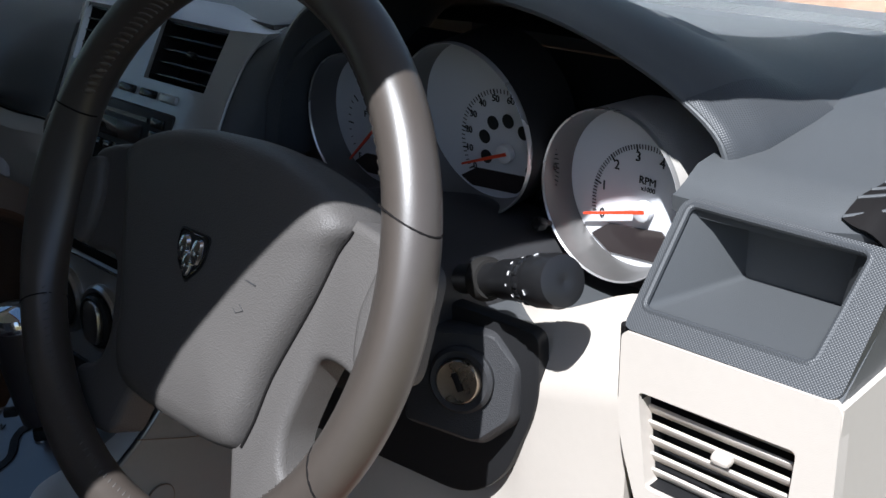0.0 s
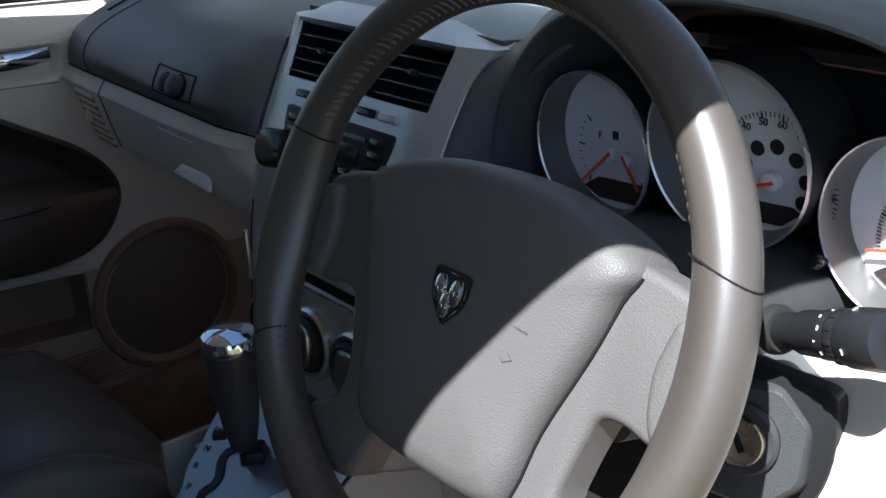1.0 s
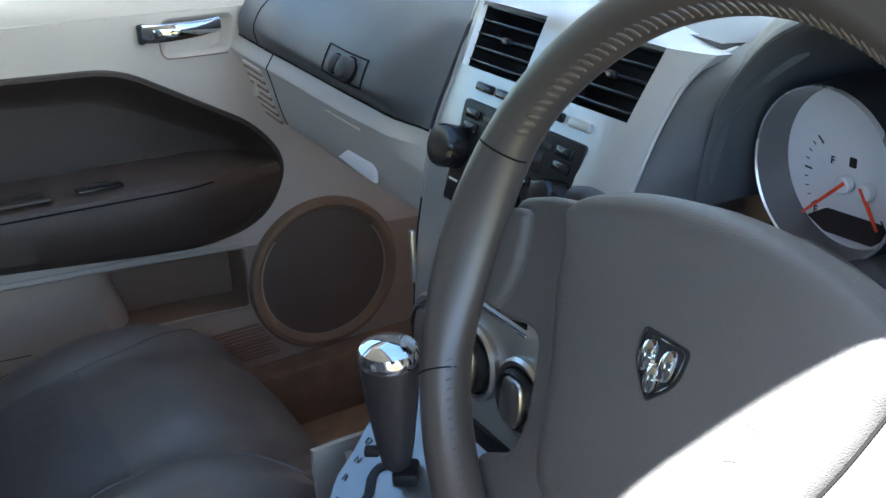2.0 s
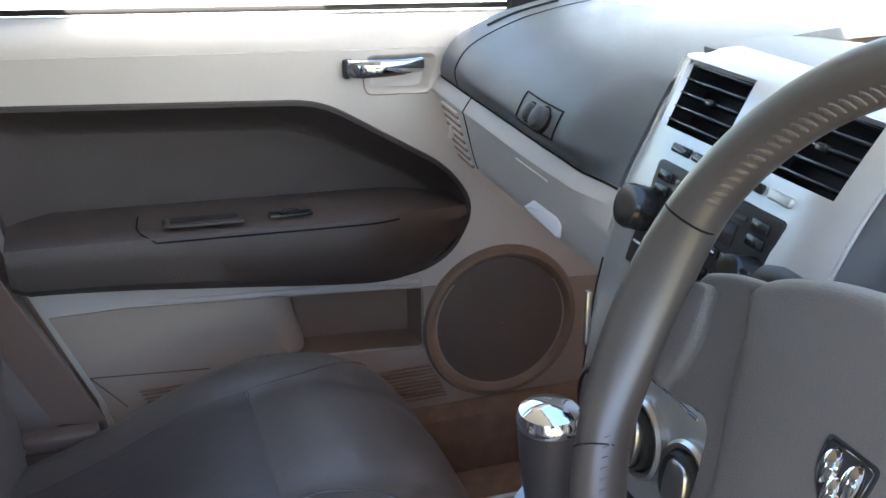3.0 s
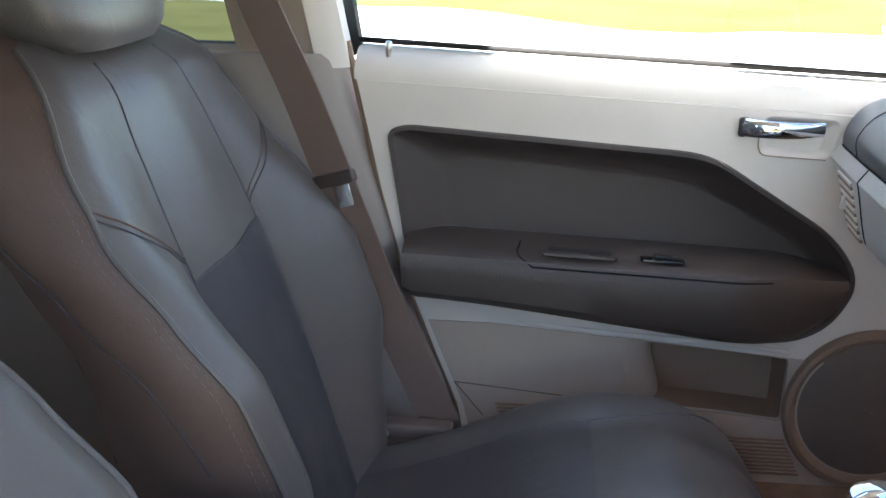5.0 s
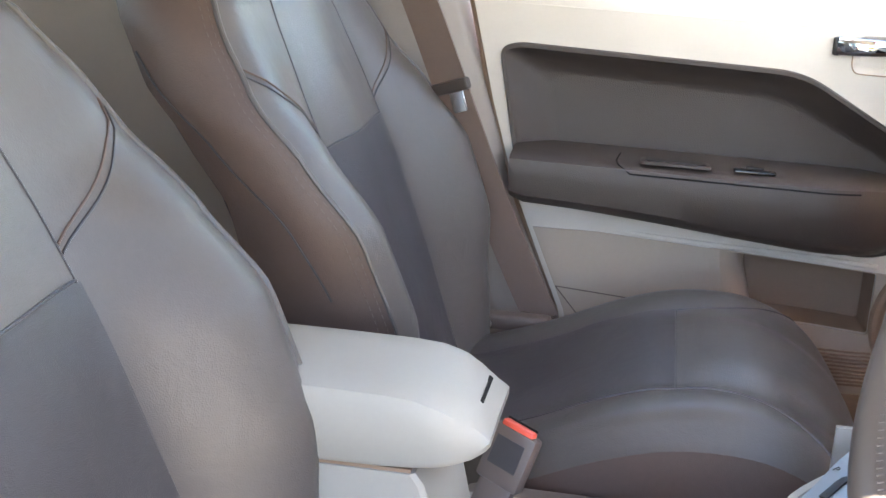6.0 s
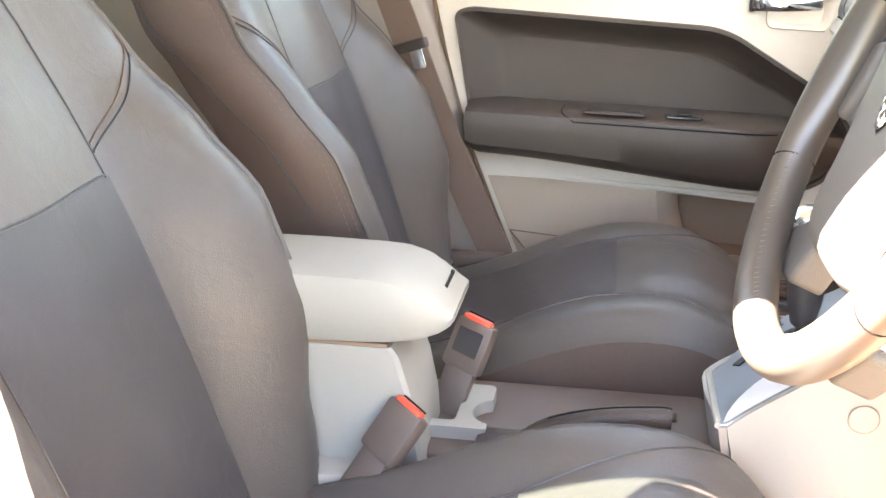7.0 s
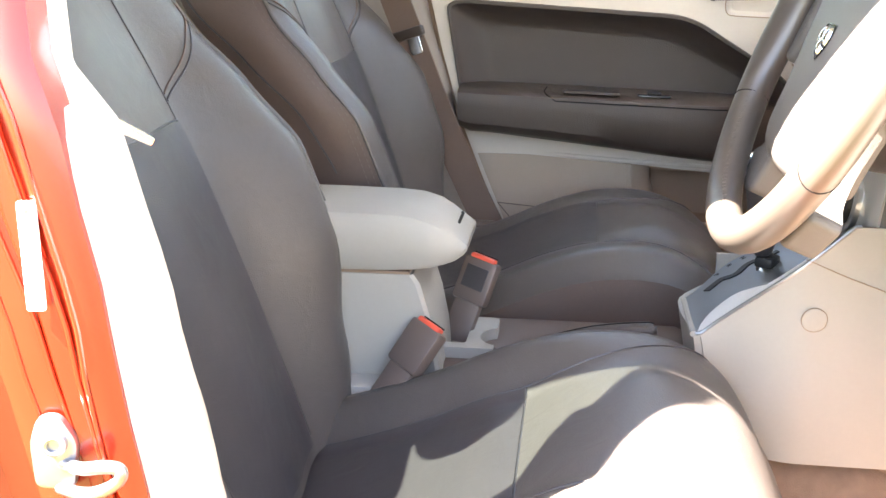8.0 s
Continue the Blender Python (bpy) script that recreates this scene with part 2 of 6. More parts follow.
def slab(outline, m, depth, bevel=0.0, holes=(), seg=2, bm=None):
    """An outline in the local xy plane of m, pushed out by depth along local z, with its front edges rounded."""
    bm = bm or bmesh.new()
    if not holes:
        rings = [[m @ Vector((*p[:2], 0)) for p in outline]]
        if bevel:
            for s in range(seg + 1):
                a = math.pi / 2 * s / seg
                inset, up = bevel * (1 - math.cos(a)), depth - bevel * (1 - math.sin(a))
                rings.append([m @ Vector((*p, up)) for p in inset_outline(outline, inset)])
        else:
            rings.append([m @ Vector((*p[:2], depth)) for p in outline])
        return loft(rings, bm=bm)
    edges = []
    for loop in (outline, *holes):
        vs = [bm.verts.new(m @ Vector((*p[:2], depth))) for p in loop]
        edges += [bm.edges.new((vs[i - 1], vs[i])) for i in range(len(vs))]
    top = [g for g in bmesh.ops.triangle_fill(bm, edges=edges, use_beauty=True)["geom"] if isinstance(g, bmesh.types.BMFace)]
    ext = bmesh.ops.extrude_face_region(bm, geom=top)
    down = m.to_3x3() @ Vector((0, 0, -depth))
    bmesh.ops.translate(bm, verts=[g for g in ext["geom"] if isinstance(g, bmesh.types.BMVert)], vec=down)
    return bm


def inset_outline(outline, d):
    """The outline drawn in by d along its inward normals."""
    pts = [Vector(p).to_2d() for p in outline]
    area = sum(pts[i - 1].x * pts[i].y - pts[i].x * pts[i - 1].y for i in range(len(pts)))
    side = 1 if area > 0 else -1
    out = []
    for i, p in enumerate(pts):
        t = pts[(i + 1) % len(pts)] - pts[i - 1]
        if t.length < 1e-9:
            out.append(p)
            continue
        t.normalize()
        out.append(p + Vector((-t.y, t.x)) * d * side)
    return out


def lathe(profile, m, n=40, bm=None, cap=False):
    """Radius and height pairs turned about the local z of m."""
    rings = [[m @ Vector((max(r, 1e-4) * math.cos(2 * math.pi * i / n), max(r, 1e-4) * math.sin(2 * math.pi * i / n), h)) for i in range(n)] for r, h in profile]
    return loft(rings, bm=bm, cap=cap)


def tube(path, r, n=10, closed=False, bm=None):
    """A round bar along a path; r is one radius or one for each point."""
    path = [Vector(p) for p in path]
    k, rings, up = len(path), [], None
    for i, p in enumerate(path):
        a = path[(i - 1) % k] if closed or i else p
        b = path[(i + 1) % k] if closed or i < k - 1 else p
        t = (b - a).normalized()
        if up is None:
            up = Vector((0, 0, 1)) if abs(t.z) < 0.9 else Vector((1, 0, 0))
        s = t.cross(up).normalized()
        up = s.cross(t)
        rr = r[i] if isinstance(r, (list, tuple)) else r
        rings.append([p + (s * math.cos(2 * math.pi * j / n) + up * math.sin(2 * math.pi * j / n)) * rr for j in range(n)])
    return loft(rings, bm=bm, loop=closed)


def box(c, s, bevel=0.0, m=None, seg=2, bm=None):
    """A box about c with sides s and rounded edges."""
    own = bmesh.new()
    bmesh.ops.create_cube(own, size=1, matrix=Matrix.Translation(c) @ Matrix.Diagonal((*s, 1)))
    if bevel:
        bmesh.ops.bevel(own, geom=list(own.edges), offset=bevel, segments=seg, affect="EDGES", profile=0.5)
    if m:
        bmesh.ops.transform(own, matrix=m, verts=own.verts)
    return join(bm, own)


def join(bm, own):
    if bm is None:
        return own
    me = bpy.data.meshes.new("joined")
    own.to_mesh(me)
    own.free()
    bm.from_mesh(me)
    bpy.data.meshes.remove(me)
    return bm


def ribbon(path, width_dir, w, thick=0.0016, n=6):
    """A strap along a path, w wide in the directions given."""
    path = [Vector(p) for p in path]
    dirs = [Vector(d).normalized() for d in width_dir]
    pts = spline(path, n)
    rings = []
    for i, p in enumerate(pts):
        t = (pts[min(i + 1, len(pts) - 1)] - pts[max(i - 1, 0)]).normalized()
        f = min(i / n, len(dirs) - 1.001)
        d = dirs[int(f)].lerp(dirs[int(f) + 1], f - int(f)).normalized()
        d = (d - t * d.dot(t)).normalized()
        nrm = t.cross(d)
        rings.append([p + d * w / 2 + nrm * thick, p + d * w / 2 - nrm * thick, p - d * w / 2 - nrm * thick, p - d * w / 2 + nrm * thick])
    return loft(rings)


def words(text, m, size, depth=0.0003, bm=None):
    """Letters in the local xy plane of m, centred."""
    cu = bpy.data.curves.new("letters", "FONT")
    cu.body, cu.size, cu.extrude = text, size, depth
    cu.align_x, cu.align_y = "CENTER", "CENTER"
    tmp = new("letters", cu)
    bpy.context.view_layer.update()
    me = bpy.data.meshes.new_from_object(tmp.evaluated_get(bpy.context.evaluated_depsgraph_get()))
    bpy.data.objects.remove(tmp)
    bpy.data.curves.remove(cu)
    own = bmesh.new()
    own.from_mesh(me)
    bpy.data.meshes.remove(me)
    bmesh.ops.transform(own, matrix=m, verts=own.verts)
    return join(bm, own)


def lerp(a, b, t):
    return a + (b - a) * t


def smooth(a, b, x):
    t = min(max((x - a) / (b - a), 0), 1)
    return t * t * (3 - 2 * t)


def curve(table, x):
    """A smooth value between the rows of a short table of pairs."""
    if x <= table[0][0]:
        return table[0][1]
    for (x0, y0), (x1, y1) in zip(table, table[1:]):
        if x <= x1:
            return lerp(y0, y1, smooth(0, 1, (x - x0) / (x1 - x0)) * 0.5 + 0.5 * (x - x0) / (x1 - x0))
    return table[-1][1]


# ---- outside: ground, lawn, trees ----
def ground_sheet():
    bm = bmesh.new()
    bmesh.ops.create_grid(bm, x_segments=40, y_segments=40, size=400)
    tagged(part("ground", bm, DRY_GRASS, smooth=False), "dry yellowish grass round the car", "ground", kind="structure")
    road = sheet(lambda u, v: (lerp(-13.6, -3.4, v) + 0.25 * math.sin(u * 31) * (v < 0.5), lerp(-60, 60, u), 0.012 + 0.012 * math.sin(math.pi * v)), 60, 6)
    tagged(part("road", road, CONCRETE), "pale sunlit concrete road beside the car", "road", kind="structure")
    def island(u, v):
        a = 2 * math.pi * u
        r = v * (1 + 0.06 * math.sin(3 * a + 1) + 0.04 * math.sin(7 * a))
        return (-8.6 + 4.3 * r * math.cos(a), -5.2 + 2.7 * r * math.sin(a), 0.030 + 0.02 * (1 - v))
    tagged(part("dry_patch", sheet(island, 48, 8), DRY_GRASS), "patch of dry yellow grass beside the road", "grass", kind="structure")
    def verge(u, v):
        y = lerp(-60, 60, u)
        edge = -10.7 - 2.4 * smooth(1.5, -2.5, y) + 0.35 * math.sin(y * 1.7) + 0.2 * math.sin(y * 4.3)
        return (lerp(edge, -70, v), y, 0.02 + 0.04 * smooth(0, 0.02, v))
    tagged(part("lawn", sheet(verge, 160, 12), GRASS), "green mown lawn beyond the road", "lawn", kind="structure")


def tree(at, height, spread, seed):
    rng = random.Random(seed)
    t = thing("tree", at, "broadleaf tree with a pale trunk on the lawn", "tree", "trees along the road")
    x, y, z = at
    trunk = [(x, y, z - 0.1), (x + 0.05, y, z + height * 0.2), (x - 0.05, y + 0.1, z + height * 0.45), (x, y, z + height * 0.8)]
    bm = tube(spline(trunk, 5), [0.30 - 0.016 * i for i in range(16)], 12)
    for k in range(7):
        a = rng.uniform(0, 6.28)
        h = z + height * rng.uniform(0.35, 0.7)
        tip = (x + math.cos(a) * spread * 0.7, y + math.sin(a) * spread * 0.7, h + height * 0.22)
        tube(spline([(x, y, h), (lerp(x, tip[0], 0.5), lerp(y, tip[1], 0.5), h + height * 0.15), tip], 4), [0.10 - 0.009 * i for i in range(9)], 7, bm=bm)
    part("trunk", bm, BARK, t)
    pts, faces = [], []
    for k in range(2600):
        a, r = rng.uniform(0, 6.28), spread * math.sqrt(rng.random())
        c = Vector((x + math.cos(a) * r, y + math.sin(a) * r, z + height * (0.42 + 0.55 * rng.random() * (1 - 0.5 * r / spread))))
        q = Euler((rng.uniform(0, 6), rng.uniform(0, 6), rng.uniform(0, 6))).to_matrix()
        s = rng.uniform(0.08, 0.17)
        n = len(pts)
        pts += [c + q @ Vector(p) * s for p in ((-1, 0, 0), (0, -0.5, 0.1), (1, 0, 0), (0, 0.5, 0.1))]
        faces.append((n, n + 1, n + 2, n + 3))
    me = bpy.data.meshes.new("crown")
    me.from_pydata(pts, [], faces)
    bm = bmesh.new()
    bm.from_mesh(me)
    bpy.data.meshes.remove(me)
    part("crown", bm, LEAF, t, smooth=False)


# ---- car shell ----
PILLAR = [(0.595, -0.17, 1.385), (0.600, 0.03, 1.330), (0.662, 0.066, 1.308), (0.684, 0.115, 1.290), (0.688, 0.21, 1.256), (0.708, 0.48, 1.17), (0.752, 0.88, 1.035)]


def shell():
    # floor pan
    def pan(u, v):
        x, y = lerp(-0.72, 0.70, u), lerp(-2.2, 0.85, v)
        return (x, y, 0.30 + 0.16 * smooth(0.20, 0.10, abs(x)) + 0.20 * smooth(0.5, 0.85, y))
    tagged(part("floor", sheet(pan, 40, 30, -0.03), CARPET), "dark brown carpet on the car floor", "floor", kind="structure")
    # roof lining and roof skin
    def lining(u, v):
        x, y = lerp(-1, 1, u), lerp(-2.1, 0.10, v)
        side = curve([(-2.1, 0.48), (-1.2, 0.49), (-0.6, 0.49), (-0.40, 0.51), (-0.24, 0.55), (0.1, 0.56)], y)
        if x < 0:
            side = curve([(-2.1, 0.50), (-1.2, 0.55), (-0.24, 0.57), (0.1, 0.56)], y)
        return (x * side, y, 1.392 + 0.05 * (1 - x * x) - 0.05 * smooth(-0.4, 0.1, y))
    tagged(part("ceiling", sheet(lining, 20, 20, 0.02), HEADLINER), "beige fabric roof lining", "ceiling", kind="structure")
    def skin(u, v):
        x, y = lerp(-1, 1, u), lerp(-2.2, 0.12, v)
        side = curve([(-2.2, 0.48), (-1.2, 0.49), (-0.6, 0.49), (-0.40, 0.515), (-0.24, 0.56), (0.12, 0.57)], y)
        if x < 0:
            side = curve([(-2.2, 0.51), (-1.2, 0.57), (-0.24, 0.585), (0.12, 0.57)], y)
        return (x * side, y, 1.425 + 0.06 * (1 - x * x) - 0.06 * smooth(-0.4, 0.12, y))
    tagged(part("roof", sheet(skin, 20, 20, 0.008), PAINT), "orange painted steel roof", "roof", kind="structure")
    # front bulkhead and rear closing wall
    tagged(part("wall_front", box((0, 0.90, 0.65), (1.5, 0.04, 0.74), 0.01), CARPET), "dark bulkhead behind the dashboard", "wall", kind="structure")
    tagged(part("rear_glass", sheet(lambda u, v: (lerp(-0.56, 0.56, u), lerp(-2.22, -2.10, v), lerp(1.12, 1.40, v)), 6, 4, 0.004), PRIVACY), "smoked rear hatch glass", "window", kind="structure")
    tagged(part("wall_rear", box((0, -2.22, 0.75), (1.36, 0.05, 0.75), 0.02), HEADLINER), "beige rear hatch trim", "wall", kind="structure")
    # unseen box under the middle of the dashboard, added to darken the footwell
    tagged(part("footwell_blocker", box((0.0, 0.50, 0.55), (0.25, 0.72, 0.42), 0.04), CARPET), "unseen dark box under the dashboard that blocks light", "housing", kind="structure")
    # windscreen and rear window
    def screen(u, v):
        x = lerp(-1, 1, u)
        y = lerp(0.10, 0.86, v) + 0.03 * (1 - x * x)
        return (x * lerp(0.52, 0.64, v), y, lerp(1.37, 1.02, v) + 0.03 * (1 - x * x))
    ob = part("windscreen", sheet(screen, 16, 12, 0.004), PANE)
    ob.visible_shadow = False
    tagged(ob, "clear laminated windscreen glass", "windscreen", kind="structure")
    for side in (-1, 1):
        name = "left" if side < 0 else "right"
        # windscreen pillar
        rings = []
        for i, c in enumerate(spline(PILLAR, 4)):
            w = lerp(0.10, 0.17 if side > 0 else 0.15, i / 24)
            rings.append([(side * (c.x + dx), c.y + dy, c.z + dz) for dx, dy, dz in ((0, 0, 0), (-0.018, -0.016, -0.022), (-w * 0.8, 0.03, -0.012), (-w, 0.06, 0.012), (-w * 0.6, 0.07, 0.034), (-0.02, 0.03, 0.03))])
        tagged(part("pillar_" + name, loft(rings), BEIGE), "stone coloured windscreen pillar trim", "pillar", kind="structure")
        # side rail of the roof above the doors
        edge = ((0.595, -0.17, 1.39), (0.581, -0.23, 1.40), (0.552, -0.30, 1.405), (0.523, -0.39, 1.405), (0.524, -0.50, 1.408), (0.512, -0.62, 1.410), (0.505, -0.80, 1.412), (0.505, -1.2, 1.41), (0.47, -2.1, 1.38))
        if side < 0:
            edge = ((0.593, -0.228, 1.40), (0.597, -0.40, 1.408), (0.597, -0.60, 1.41), (0.59, -1.2, 1.41), (0.53, -2.1, 1.38))
        rail = [(side * x, y, z) for x, y, z in edge]
        rings = [[(p.x + side * dx, p.y, p.z + dz) for dx, dz in ((0.0, 0.0), (-0.015, -0.016), (-0.06, -0.022), (-0.07, 0.0), (-0.04, 0.03), (-0.01, 0.025))] for p in spline(rail, 5)]
        tagged(part("rail_" + name, loft(rings), BEIGE), "stone coloured roof rail trim over the doors", "trim", kind="structure")
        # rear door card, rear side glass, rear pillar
        tagged(part("rear_card_" + name, box((side * 0.71, -1.08, 0.66), (0.07, 0.92, 0.74), 0.03), BEIGE_SHADED), "beige rear door trim panel", "door panel", kind="structure")
        ob = part("rear_glass_" + name, sheet(lambda u, v: (side * (lerp(0.70, 0.505 if side > 0 else 0.57, v) + 0.03 * math.sin(math.pi * v)), lerp(-1.5, -0.62, u), lerp(1.02, 1.405, v)), 4, 8, 0.004), PRIVACY)
        tagged(ob, "smoked rear side window glass", "window", kind="structure")
        tagged(part("rear_pillar_" + name, sheet(lambda u, v: (side * lerp(0.70, 0.58, v), lerp(-2.2, -1.5 - 0.1 * v, u), lerp(0.35, 1.43, v)), 6, 8, 0.03), BEIGE), "beige rear quarter trim", "pillar", kind="structure")
        tagged(part("sill_" + name, box((side * 0.70, 0.0, 0.34), (0.10, 1.3, 0.12), 0.02), PAINT if side > 0 else CARPET), "body sill under the door opening", "sill", kind="structure")
        tagged(part("kick_" + name, box((side * 0.73, 0.68, 0.62), (0.05, 0.36, 0.72), 0.015), BEIGE_SHADED), "beige kick panel beside the footwell", "trim", kind="structure")
    # rear bench
    bench = thing("rear_bench", (0, -1.4, 0.32), "dark leather rear bench seat", "bench seat")
    rows = []
    for i in range(13):
        x = lerp(-0.62, 0.62, i / 12)
        rows.append([(x, y, z) for y, z in ((-1.75, 0.40), (-1.12, 0.40), (-1.08, 0.55), (-1.14, 0.60), (-1.62, 0.55), (-1.70, 0.55))])
    part("cushion", loft(rows), LEATHER, bench)
    rows = []
    for i in range(13):
        x = lerp(-0.62, 0.62, i / 12)
        rows.append([(x, y, z) for y, z in ((-1.75, 0.50), (-1.60, 0.52), (-1.66, 0.80), (-1.78, 1.05), (-1.84, 1.07), (-1.92, 1.02))])
    part("backrest", loft(rows), LEATHER, bench)


def driver_pillar():
    t = thing("door_pillar", (0.70, -0.56, 0.35), "orange painted door jamb with a sunlit stone coloured trim", "door pillar", kind="structure")
    line = [(0.30, -0.385), (0.55, -0.420), (0.695, -0.447), (0.80, -0.467), (0.92, -0.493), (0.985, -0.508)]
    rings = []
    for i in range(25):
        z = lerp(0.30, 0.985, i / 24)
        c = curve(line, z)
        k = 1 - 0.5 * smooth(0.945, 0.985, z)
        cut = 0.032 * smooth(0.905, 0.985, z) ** 1.5
        rings.append([(x, c + dy * k - cut * (dy > -0.03), z) for x, dy in ((0.60, -0.12), (0.61, -0.02), (0.640, -0.002), (0.672, 0.008), (0.698, 0.006), (0.709, -0.006), (0.712, -0.032), (0.704, -0.040))])
    part("pillar_trim", loft(rings), BEIGE, t, "stone coloured plastic pillar trim")
    rings = []
    for i in range(25):
        z = lerp(0.30, 1.38, i / 24)
        c = curve(line + [(1.38, -0.60)], z)
        lean = -0.30 * max(0, z - 0.98)
        slim = 1 - 0.62 * smooth(0.98, 1.10, z)
        g = 0.010 + 0.014 * smooth(0.68, 0.95, z)
        rings.append([(x + lean, c + (dy if dy > -0.05 else -0.05 + (dy + 0.05) * slim), z) for x, dy in ((0.690, -0.030 + g), (0.7135, -0.030 + g), (0.7185, -0.034 + g * 0.9), (0.7228, -0.040 + g * 0.7), (0.7195, -0.0435 + g * 0.4), (0.7235, -0.048), (0.7200, -0.052), (0.7230, -0.058), (0.7230, -0.085), (0.7245, -0.105), (0.733, -0.112), (0.745, -0.116), (0.752, -0.14), (0.755, -0.20), (0.70, -0.22))])
    part("jamb", loft(rings), PAINT, t, "glossy orange painted steel jamb with pressed ribs")
    # upper trim with the belt
    rings = []
    for i in range(9):
        z = lerp(0.96, 1.41, i / 8)
        lean = -0.27 * (z - 0.96)
        c = -0.535 - 0.16 * (z - 0.96)
        rings.append([(x + lean, c + dy, z) for x, dy in ((0.635, -0.045), (0.637, 0.0), (0.66, 0.02), (0.70, 0.01), (0.705, -0.04))])
    part("upper_trim", loft(rings), BEIGE, t)
    # label plate on the jamb with a rivet
    m = basis((0.7250, -0.5195, 0.861), (-0.2, 1, 0), (0, -0.20, 1))
    part("label_plate", slab(rect(0.0112, 0.066, 0.002), m, 0.0015), PAPER, t, "blank white label")
    part("rivet", lathe([(0.0, 0.004), (0.002, 0.0035), (0.003, 0.0015)], m @ Matrix.Translation((0, 0.028, 0)), 12), SATIN, t)
    # pressed ribs of the jamb
    for k, dy in enumerate((-0.0405, -0.0465, -0.054, -0.066)):
        rib = [(0.7222 + 0.0006 * (k % 2) - 0.30 * max(0, z - 0.98), curve(line + [(1.38, -0.60)], z) + dy + 0.010 * smooth(0.62, 0.95, z) * (k < 2) + 0.006 * math.sin(9 * z + k), z) for z in [lerp(0.34, 1.10, i / 24) for i in range(25)]]
        part("jamb_rib", tube(rib, 0.0019 - 0.0002 * k, 8), PAINT, t)
    # latch striker: a bolted plate and its wire loop
    m = basis((0.726, -0.517, 0.738), (-0.2, 1, 0), (0, -0.18, 1))
    plate = part("striker", slab(rounded([(-0.014, -0.024), (0.010, -0.026), (0.014, 0.006), (0.004, 0.024), (-0.009, 0.023), (-0.015, 0.006)], 0.006), m, 0.006, 0.002), STEEL, t, "bright steel latch striker")
    part("bolt", lathe([(0.0075, 0.004), (0.0075, 0.008), (0.0055, 0.010), (0.0040, 0.0095), (0.0036, 0.007), (0.0, 0.007)], m @ Matrix.Translation((0.001, 0.006, 0.002)), 20), STEEL, plate)
    loop = [m @ Vector(p) for p in ((0.004, -0.009, 0.003), (0.018, -0.007, 0.015), (0.034, -0.002, 0.024), (0.043, -0.003, 0.026), (0.042, -0.010, 0.026), (0.030, -0.019, 0.022), (0.014, -0.025, 0.012), (0.000, -0.025, 0.003))]
    part("hook", tube(spline(loop, 5), 0.0042, 10), STEEL, plate)


def driver_belt():
    t = thing("seat_belt", (0.63, -0.52, 0.95), "grey-brown seat belt hanging on the door pillar with a steel tongue", "seat belt")
    path = [(0.580, -0.660, 1.36), (0.610, -0.610, 1.12), (0.625, -0.570, 0.93), (0.635, -0.540, 0.72), (0.635, -0.50, 0.42)]
    part("webbing", ribbon(path, [(0.3, -1, 0)] * 5, 0.045), WEBBING, t)
    m = basis((0.611, -0.5005, 0.912), (-0.45, 0.70, -0.50), (0, 0.5, 1))
    part("tongue", slab(rounded([(-0.016, -0.0045), (0.012, -0.003), (0.012, 0.003), (-0.016, 0.0045)], 0.002), m, 0.002, 0.0008), CHROME, t, "bright steel belt tongue")
    part("grip", box((0.622, -0.520, 0.917), (0.010, 0.022, 0.012), 0.003), RUBBER, t)


ground_sheet()
for k, (at, h, s) in enumerate((((-17.2, -1.5, 0), 9, 3.2), ((-22, 8, 0), 11, 4.5), ((-24, -9, 0), 10, 4.0), ((-19, -14, 0), 10, 4.0))):
    tree(at, h, s, k)
shell()
driver_pillar()
driver_belt()


# ---- passenger door ----
DX = -0.730
DOOR = basis((DX, 0, 0), (0, 1, 0), (0, 0, 1))  # local x = forward, local y = up, local z = into the cabin


def insert_outline():
    return rounded([(-0.420, 0.683), (0.116, 0.627), (0.172, 0.652), (0.210, 0.722), (0.167, 0.786), (-0.014, 0.897), (-0.432, 0.922), (-0.458, 0.914)],
                   [0.030, 0.035, 0.035, 0.040, 0.045, 0.040, 0.020, 0.022], 6)


def dish(rings):
    """A hollow: a skin over the rings, closed at the last one only."""
    bm = loft(rings, cap=False)
    bm.verts.ensure_lookup_table()
    n = len(rings[0])
    bm.faces.new([bm.verts[len(bm.verts) - n + i] for i in range(n)])
    return bm


